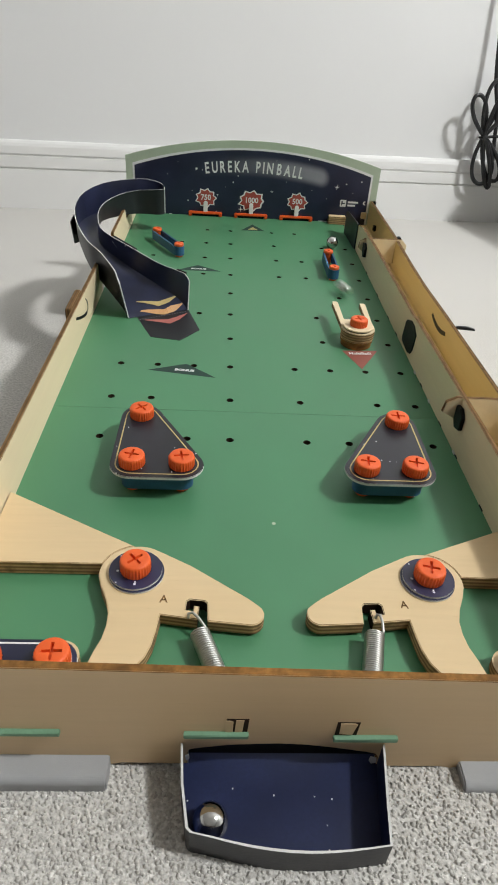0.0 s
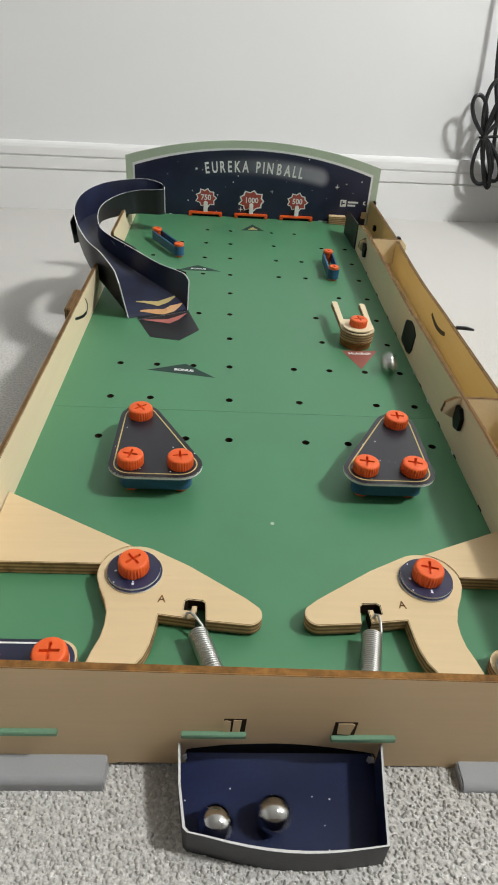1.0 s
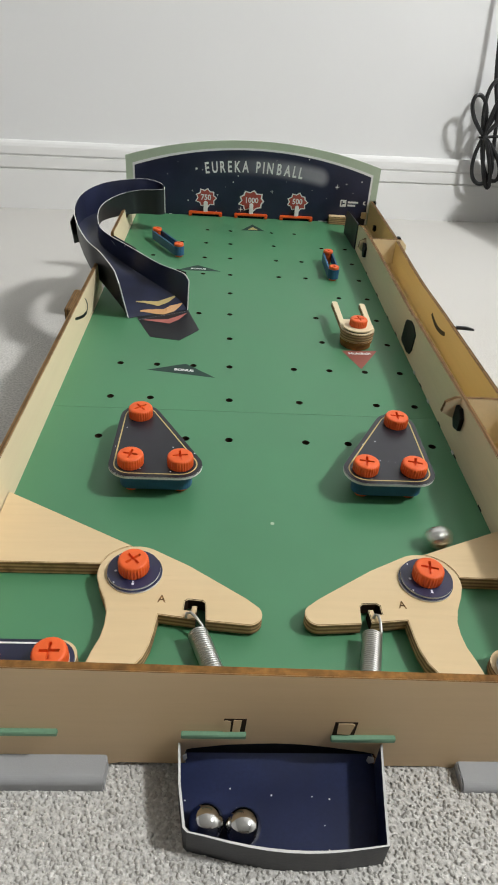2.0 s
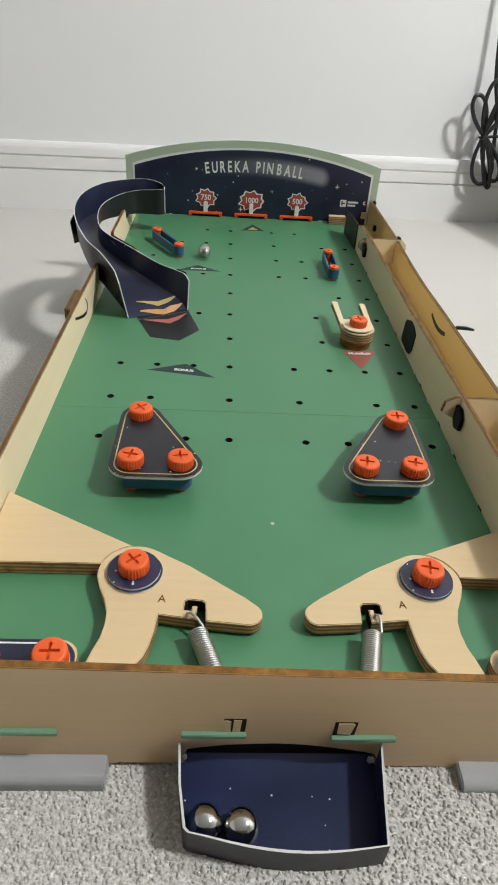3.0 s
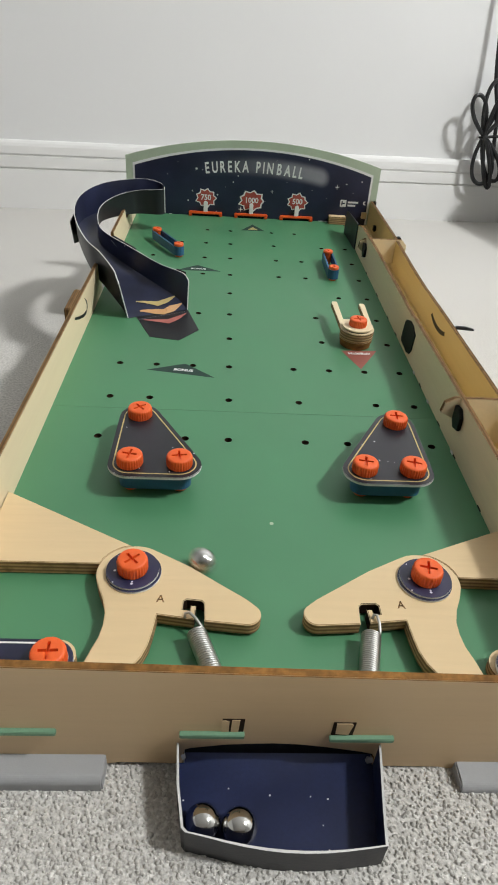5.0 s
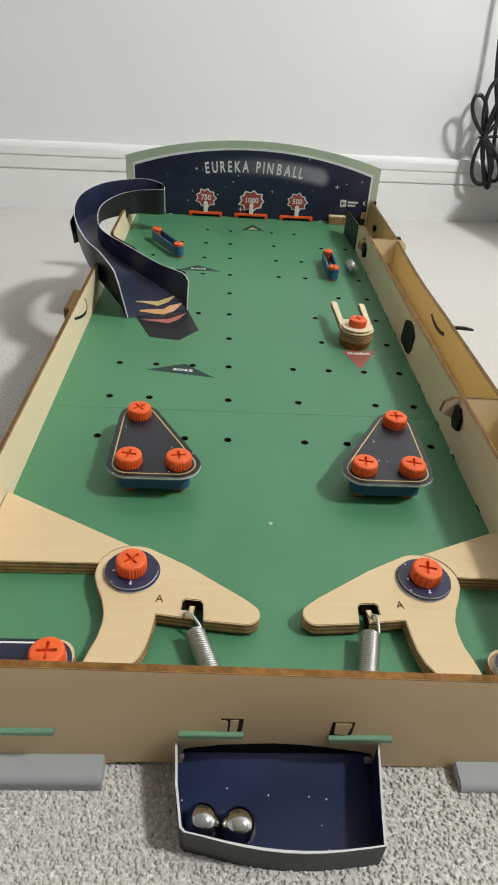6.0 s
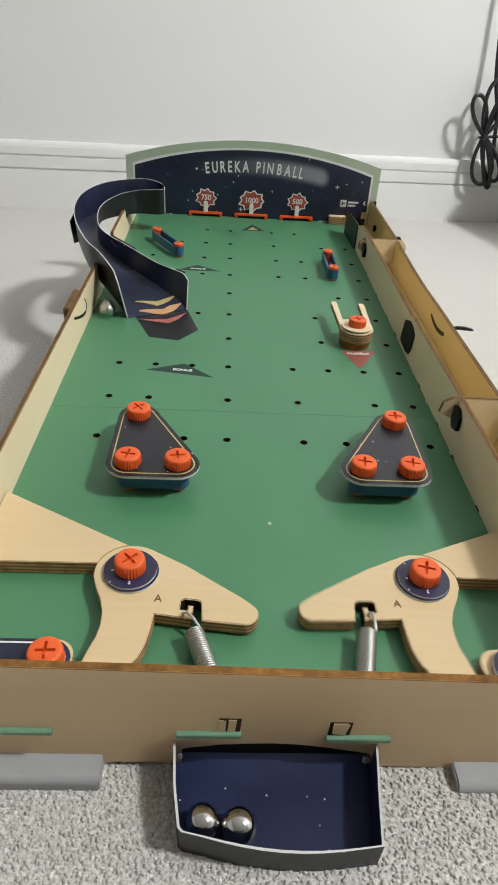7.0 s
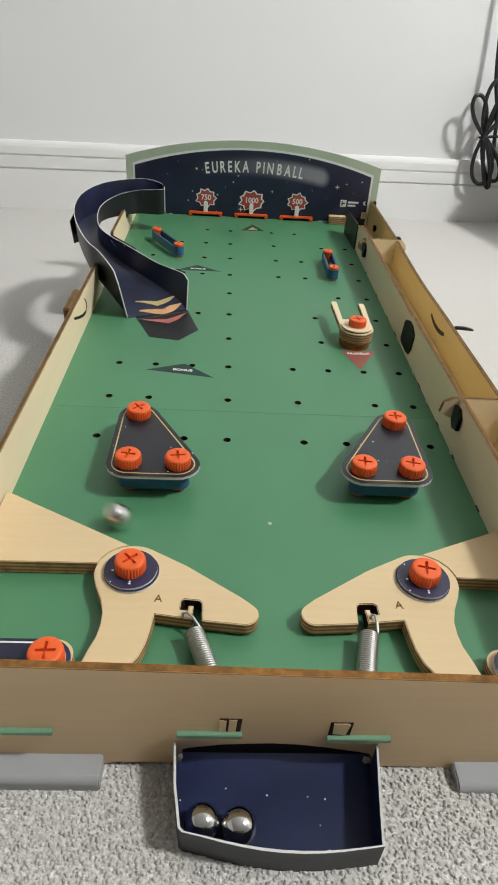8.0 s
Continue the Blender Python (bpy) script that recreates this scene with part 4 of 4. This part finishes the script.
def smooth_rows(rows, steps=6):
    out = []
    n = len(rows)
    for i in range(n - 1):
        p0, p1, p2, p3 = (np.array(rows[max(0, min(n - 1, k))], float) for k in (i - 1, i, i + 1, i + 2))
        for s in range(steps):
            t = s / steps
            out.append(0.5 * (2 * p1 + (p2 - p0) * t + (2 * p0 - 5 * p1 + 4 * p2 - p3) * t * t + (3 * p1 - p0 - 3 * p2 + p3) * t ** 3))
    out.append(np.array(rows[-1], float))
    return out


def strip(a, b_, t, material, rim_material=None, name="", parent=None, label=""):
    """A card strip between two polylines, t thick along the given offset vectors."""
    bm = bmesh.new()
    n = len(a)
    A0, B0 = [bm.verts.new(p * K) for p in a], [bm.verts.new(p * K) for p in b_]
    A1, B1 = [bm.verts.new((p + t[i]) * K) for i, p in enumerate(a)], [bm.verts.new((p + t[i]) * K) for i, p in enumerate(b_)]
    rim = []
    for i in range(n - 1):
        bm.faces.new((A0[i], A0[i + 1], B0[i + 1], B0[i]))
        bm.faces.new((A1[i], B1[i], B1[i + 1], A1[i + 1])).material_index = 2
        rim.append(bm.faces.new((B0[i], B0[i + 1], B1[i + 1], B1[i])))
        bm.faces.new((A0[i], A1[i], A1[i + 1], A0[i + 1]))
    rim.append(bm.faces.new((A0[0], B0[0], B1[0], A1[0])))
    rim.append(bm.faces.new((A0[-1], A1[-1], B1[-1], B0[-1])))
    for f in rim:
        f.material_index = 1
    me = bpy.data.meshes.new(name)
    for m in (material, rim_material or material, M_BLACKCARD):
        me.materials.append(m)
    bmesh.ops.recalc_face_normals(bm, faces=bm.faces)
    for f in bm.faces:
        f.smooth = True
    bm.to_mesh(me)
    bm.free()
    me.set_sharp_from_angle(angle=radians(35))
    ob = new(name, me)
    ob.parent = parent
    if label:
        tagged(ob, label)
    return ob


def ball_ramp():
    rows = smooth_rows(RAMP)
    fo, fi, ro, ri, no, ni, dn = [], [], [], [], [], [], []
    for ox, oy, oz, ix, iy, iz, z, lean, bank in rows:
        o, i_ = Vector((ox, oy, oz)), Vector((ix, iy, iz))
        side = Vector((ox - ix, oy - iy, 0)).normalized()
        ro.append(o)
        ri.append(i_)
        fo.append(Vector((ox, oy, z)) - side * lean)
        fi.append(Vector((ix, iy, z + bank)) + side * 1.2)
        no.append(side * 0.9)
        ni.append(-side * 0.9)
        dn.append(Vector((0, 0, -0.8)))
    base = strip(fo, fi, dn, M_NAVY_RAMP, M_BLACKCARD, "ball_ramp", game, "curving navy card ball ramp with raised sides")
    strip(fo, ro, no, M_NAVY_RAMP, M_CARDEDGE, "ramp_side", base, "navy card side with pale edge")
    strip(fi, ri, ni, M_NAVY_RAMP, M_CARDEDGE, "ramp_side", base)
    strip([fo[0], fi[0]], [ro[0], ri[0]], [Vector((1, 0, 0))] * 2, M_NAVY_RAMP, M_CARDEDGE, "ramp_end", base)
    # support tabs on the outside
    for k in (15, 25, 33):
        p, s = Vector((*fo[k].xy, ro[k].z - 30)), no[k]
        q = Vector((-s.y, s.x, 0)) * 9
        b = bmesh.new()
        lo = [p + s * 1.4 - q * 0.5 + Vector((0, 0, 4)), p + s * 1.4 + q * 0.5 + Vector((0, 0, 4)), p + s * 1.9 + q * 0.8 + Vector((0, 0, 24)), p + s * 2.4 - q * 0.2 + Vector((0, 0, 30))]
        A = [b.verts.new(v * K) for v in lo]
        B = [b.verts.new((v + s * 1.0) * K) for v in lo]
        b.faces.new(A)
        b.faces.new(B)
        for t in range(4):
            b.faces.new((A[t], A[(t + 1) % 4], B[(t + 1) % 4], B[t]))
        part("tab", b, M_BLACKCARD, base)
    for k in (40, 55):
        s = ni[k]
        q = (ri[k + 3] - ri[k - 3]) * 0.9
        lo = [ri[k] + s * 1.2 - q * 0.5 - Vector((0, 0, 6)), ri[k] + s * 1.2 + q * 0.5 - Vector((0, 0, 6)), ri[k] + s * 2.2 + q * 0.42 + Vector((0, 0, 0.6)), ri[k] + s * 2.2 - q * 0.42 + Vector((0, 0, 0.6))]
        b = bmesh.new()
        A, B = [b.verts.new(v * K) for v in lo], [b.verts.new((v + s * 1.1) * K) for v in lo]
        b.faces.new(A)
        b.faces.new(B)
        for t in range(4):
            b.faces.new((A[t], A[(t + 1) % 4], B[(t + 1) % 4], B[t]))
        part("tab", b, M_BLACKCARD, base)
    # two pale slivers paint white glints on the ramp sides
    for k, up in ((27, 9), (38, 3.5)):
        side_k = ro if k < 30 else ri
        s = (no if k < 30 else ni)[k]
        a, c = side_k[k] - Vector((0, 0, up)) - s * 0.3, side_k[k + 1] - Vector((0, 0, up + 3.5)) - s * 0.3
        q = (c - a).normalized().cross(s.normalized()) * 0.7
        b = bmesh.new()
        A = [b.verts.new(v * K) for v in (a - q, a + q, c + q, c - q)]
        B = [b.verts.new((v + s * 0.5) * K) for v in (a - q, a + q, c + q, c - q)]
        b.faces.new(A)
        b.faces.new(B)
        for t in range(4):
            b.faces.new((A[t], A[(t + 1) % 4], B[(t + 1) % 4], B[t]))
        part("painted_glint", b, M_CARDEDGE, base, "pale glint painted on the ramp card")
    # printed arrows on the chute and the apron lying on the playfield
    out = Vector((0.47, -0.88, 0))
    across = Vector((0.88, 0.47, 0))
    foot = Vector((-79.5, 173, 0))
    apron = [(-97, 164.5), (-57.2, 182.4), (-46.7, 146.2), (-60.7, 126.8), (-83.1, 131.0)]
    part("apron", prism(apron, 0.03, 0.35, 0), M_BLACKCARD, base, "navy card apron with printed arrows")

    me = base.data
    tree = BVHTree.FromPolygons([v.co.copy() for v in me.vertices], [tuple(f.vertices) for f in me.polygons])

    def arrow(pts, m):
        # printed on the slide: each edge is divided and laid on the sloping floor
        def at(x, y):
            hit = tree.ray_cast(Vector((x * K, y * K, 0.03)), Vector((0, 0, -1)))[0]
            return Vector((x * K, y * K, max(0.4 * K, hit.z if hit else 0) + 0.35 * K))
        b = bmesh.new()
        n = len(pts) // 2
        lo, hi = pts[:n], pts[n:][::-1]

        def along(line):
            out = []
            for k in range(n - 1):
                out += [at(line[k][0] + (line[k + 1][0] - line[k][0]) * q / 6, line[k][1] + (line[k + 1][1] - line[k][1]) * q / 6) for q in range(6)]
            return [b.verts.new(p) for p in out + [at(*line[-1])]]
        A, B = along(lo), along(hi)
        for k in range(len(A) - 1):
            b.faces.new((A[k], A[k + 1], B[k + 1], B[k]))
        part("printed_arrow", b, m, base)

    arrow([(-99.6, 182.0), (-81.5, 178.2), (-73.2, 182.0), (-66.6, 186.6), (-66.9, 186.9), (-77.7, 183.4), (-82.5, 181.9), (-99.4, 182.8)], M_GOLD)
    arrow([(-95.3, 171.4), (-75.9, 170.6), (-68.5, 177.6), (-62.2, 183.2), (-62.6, 183.6), (-72.1, 179.9), (-76.8, 176.6), (-95.1, 173.0)], M_PEACH)
    arrow([(-90.8, 158.6), (-70.2, 154.2), (-63.1, 163.0), (-57.7, 175.3), (-58.2, 175.5), (-66.8, 166.8), (-72.0, 162.1), (-90.6, 159.6)], M_PINK)
    for k in range(18):
        q = foot + across * (-19 + 2.3 * k) + out * 4.5
        part("fold_dot", box(q.x - 0.5, q.x + 0.5, q.y - 0.35, q.y + 0.35, 0.35, 0.5, 0), M_GREYPRINT, base)
    return base


ball_ramp()

# ------------------------------------------------------------------ steel balls
R_BALL = 6.2


def steel_ball(label):
    b = bmesh.new()
    bmesh.ops.create_uvsphere(b, u_segments=40, v_segments=24, radius=R_BALL * K)
    return tagged(part("steel_ball", b, M_STEEL, None, label, smooth=True), category="ball", group="steel balls")


BALL_PLAY = steel_ball("polished steel ball rolling on the green playfield")
BALL_DRAIN = steel_ball("polished steel ball that drains into the navy tray")
BALL_TRAY = steel_ball("polished steel ball resting in the navy tray")


# ------------------------------------------------------------------ cord by the wall
def cord():
    def at(x, z, gap):
        return WALL @ Vector(((x + 2) * K, -gap * K * 0.68, z * K)) / K

    hang = [at(-22, 560, 6), at(-15, 352, 7), at(-10, 290, 11), at(-4, 238, 20), at(8, 190, 28), at(16, 140, 27), at(22, 95, 27), at(24, 66, 27)]
    holder = part("power_cord", tube([tuple(p) for p in dense(hang)], 3.7, 8), M_CORD, None, "black power cord hanging in a tied bundle", smooth=True)
    tagged(holder, category="cord")
    # teardrop loops from the knot: tip x, z, half width, gap from the wall
    for tx, tz, wide, gap in ((-37, 215, 15, 32), (0, 240, 17, 27), (24, 226, 14, 36), (6, 72, 21, 33), (19, 66, 6, 38), (34, 78, 15, 30)):
        pts = []
        d = Vector((tx + 9, tz - 152))
        nrm = Vector((-d.y, d.x)).normalized()
        for k in range(44):
            a = k * math.tau / 44
            u = (1 - math.cos(a)) / 2
            q = Vector((-9, 152)) + d * u + nrm * wide * math.sin(a) * u ** 0.5 * 1.15
            pts.append(tuple(at(q.x, q.y, gap + 3 * math.sin(a))))
        part("loop", tube(pts, 3.5, 8, True), M_CORD, holder, smooth=True)
    tie = [tuple(at(4 + 20 * math.cos(k * math.tau / 24), 151 + 2 * math.cos(k * math.tau / 24), 31 + 10 * math.sin(k * math.tau / 24))) for k in range(24)]
    part("tie", tube(tie, 1.8, 6, True), M_BLACK, holder, smooth=True)
    # plain box standing against the wall, out of view, added to cast a shadow
    bx = part("shadow_caster_box", box(72, 434, -420, -2, 0, 205, 4), M_WALL, None, "plain unseen box against the wall, added to cast the shadow at the right")
    bx.matrix_world = WALL
    tagged(bx, category="box")


def dense(pts, steps=6):
    return [Vector(v) for v in smooth_rows([tuple(p) for p in pts], steps)]


cord()


# ------------------------------------------------------------------ what moves
def between(rows, t):
    for (a, u), (b, v) in zip(rows, rows[1:]):
        if a <= t <= b:
            return u + (v - u) * (t - a) / max(1e-6, b - a)
    return rows[-1][1]


FLIP_TIMES = {
    -1: [(0, 0), (0.63, 0), (0.7, 1), (0.87, 1), (0.93, 0.1), (0.97, 0), (2.27, 0), (2.33, 1), (2.5, 1), (2.6, 0), (3.63, 0), (3.7, 1), (3.87, 1),
         (3.97, 0.05), (4.0, 0), (5.03, 0), (5.1, 1), (5.3, 1), (5.4, 0), (6.6, 0), (6.67, 1), (6.9, 1), (6.97, 0.1), (7.0, 0), (8.0, 0)],
    1: [(0, 0), (0.63, 0), (0.7, 1), (0.9, 0.97), (0.97, 0.05), (1.0, 0), (2.27, 0), (2.33, 1), (2.5, 1), (2.6, 0), (3.63, 0), (3.7, 1), (3.93, 1),
        (4.0, 0.08), (4.03, 0), (5.03, 0), (5.1, 1), (5.3, 1), (5.4, 0), (6.6, 0), (6.7, 0.97), (6.87, 1), (6.9, 0.85), (6.97, 0.15), (7.0, 0.07), (7.03, 0), (8.0, 0)]}

# the whole game creeps round on the carpet as it is played: seconds and degrees
CREEP = [(0, 0), (0.6, 0), (1.0, -0.09), (1.7, -0.09), (2.8, -0.085), (3.6, -0.07), (4.0, -0.125), (4.7, -0.13), (5.8, -0.19), (6.6, -0.2), (7.0, -0.26), (7.5, -0.245), (8.0, -0.245)]


def table_at(t):
    piv = Matrix.Translation((0, 0.40, 0))
    return piv @ pose(0, 0, 0, 0, 0, between(CREEP, t)) @ piv.inverted() @ TABLE


def on_table(t, x, y, z):
    return Matrix.Translation(table_at(t) @ (Vector((x, y, z)) * K))


PLAY = [(0, 84.3, 356.9), (0.1, 84.0, 345.9), (0.2, 87.3, 327.1), (0.3, 90.7, 310.8), (0.4, 92.0, 290.3), (0.5, 93.2, 263.5),
        (0.6, 93.8, 217.6), (0.7, 99.1, 190.2), (0.8, 100.4, 160.4), (0.9, 98.3, 132.8), (1, 90.4, 90.8), (1.1, 87.4, 44.0),
        (1.2, 97.2, 32.3), (1.3, 97.2, 25.1), (1.4, 95.8, 18.0), (1.5, 97.1, 1.7), (1.6, 101.2, -19.8), (1.7, 101.0, -43.1),
        (1.8, 101, -68), (1.9, 92, -80), (2.0, 78, -85.0), (2.1, 62, -91), (2.2, 42, -101.5), (2.27, 32, -107.5),
        (2.33, 24, -88), (2.45, -6, 60), (2.6, -40, 260), (2.7, -42, 395), (2.8, -40.4, 387.5), (2.9, -43.2, 354.2),
        (3, -48.7, 309.5), (3.1, -49.0, 259.9), (3.2, -50.6, 201.3), (3.3, -24.3, 144.1), (3.4, -2.1, 84.2), (3.5, 24.1, 14.3),
        (3.6, 20.6, -45.2), (3.7, -27.9, -80.2), (3.8, -73.9, -75.6), (3.9, -104.8, -55.4), (4, -126.0, -44.0), (4.1, -124.5, -43.9),
        (4.2, -121.7, -49.3), (4.3, -116.3, -54.4), (4.4, -109.3, -60.7), (4.5, -100.6, -67.3), (4.6, -88.1, -74.6), (4.7, -75.6, -81.2),
        (4.8, -62, -90), (4.9, -46, -95.5), (5.0, -34, -103.5), (5.03, -31, -105.5), (5.1, -26, -84), (5.3, 30, 150),
        (5.5, 75, 400), (5.6, 86, 436), (5.7, 87, 420), (5.8, 89.9, 380.5), (5.9, 93.3, 340.1), (6, 93.9, 284.4),
        (6.1, 98.3, 225.8), (6.2, 97.5, 146.3), (6.3, 86.3, 102.9), (6.4, 65.3, 53.9), (6.5, 50.5, -3.8), (6.6, 10.3, -56.6),
        (6.63, 0, -78), (6.7, -29.8, -51.2), (6.8, -75.4, 53.9), (6.9, -115.3, 120.9), (7, -119.0, 165.0), (7.1, -123.3, 183.7),
        (7.2, -125.8, 179.9), (7.3, -126, 165.1), (7.4, -126, 144.1), (7.5, -126, 111.4), (7.6, -126, 65.7), (7.7, -126, 14.2),
        (7.8, -124.7, -47.6), (7.9, -99.7, -65.1), (8, -75.3, -75.3)]

DRAIN = [(0, 76.9, 228.5, 6.2), (0.1, 96, 172.7, 6.2), (0.2, 100.3, 134.0, 6.2), (0.3, 71.0, 86.8, 6.2), (0.4, 52.7, 30.8, 6.2), (0.5, 29.7, -34.6, 6.2),
        (0.6, 6.8, -107.5, 6.2), (0.67, -0.4, -145, 6.2), (0.7, -2.2, -160, -2), (0.73, -4, -170, -10), (0.77, -5.5, -181, -13), (0.8, -7.1, -187, -14), (0.87, -11, -198, -15.2), (0.9, -11.3, -200.5, -15.2),
        (1, -5.9, -200.5, -15.2), (1.1, -3.1, -204.5, -15.2), (1.2, -6.2, -205.2, -15.2), (1.3, -10, -205.2, -15.2), (1.5, -16.2, -204.6, -15.2), (8.0, -16.4, -204.5, -15.2)]

TRAY = [(0, -28.7, -202.9), (0.87, -28.7, -202.9), (0.93, -27.5, -203.2), (1.0, -26.0, -203.7), (1.1, -23.9, -204.3), (1.2, -23.4, -204.5), (1.3, -26.0, -204.2), (1.5, -28.7, -203.5), (8.0, -28.9, -203.4)]


def motions():
    walk(game, [(t, table_at(t)) for t, _ in CREEP])
    for side, ob, slide in ((-1, FLIP_L, ROD_L), (1, FLIP_R, ROD_R)):
        x, y, rest = FL[side]
        rows = FLIP_TIMES[side]
        px, py, swing = PIVOT[side]
        hub = pose(px * K, py * K, 0)
        walk(ob, [(t, hub @ pose(0, 0, 0, 0, 0, -side * swing * u) @ hub.inverted() @ pose(x * K, y * K, 0, 0, 0, rest)) for t, u in rows])
        walk(slide, [(t, pose(-side * (0.0306 if side < 0 else 0.0345) * u, 0, 0)) for t, u in rows])
        hooked, foot = (Vector(p) for p in SPRING_ENDS[side])
        x0, y0 = hooked.x - px, hooked.y - py
        n = len(RINGS[side]) - 1
        for i, ring in enumerate(RINGS[side]):
            keys = []
            for t, u in rows:
                a = -side * radians(swing * u)
                top = Vector((px + x0 * math.cos(a) - y0 * math.sin(a), py + x0 * math.sin(a) + y0 * math.cos(a), hooked.z))
                d = top - foot
                s = 1.0 if i == n else (i + 0.5) / n
                p = foot + d * s * (1 - 9.0 / d.length)
                keys.append((t, pose(p.x * K, p.y * K, p.z * K, math.degrees(math.atan2(d.z, d.y)), 0, -math.degrees(math.atan2(d.x, d.y)))))
            walk(ring, keys)
    walk(BALL_PLAY, [(t, on_table(t, x, y, R_BALL)) for t, x, y in PLAY])
    walk(BALL_DRAIN, [(t, on_table(t, x, y, z)) for t, x, y, z in DRAIN])
    walk(BALL_TRAY, [(t, on_table(t, x, y, -15.2)) for t, x, y in TRAY])


motions()
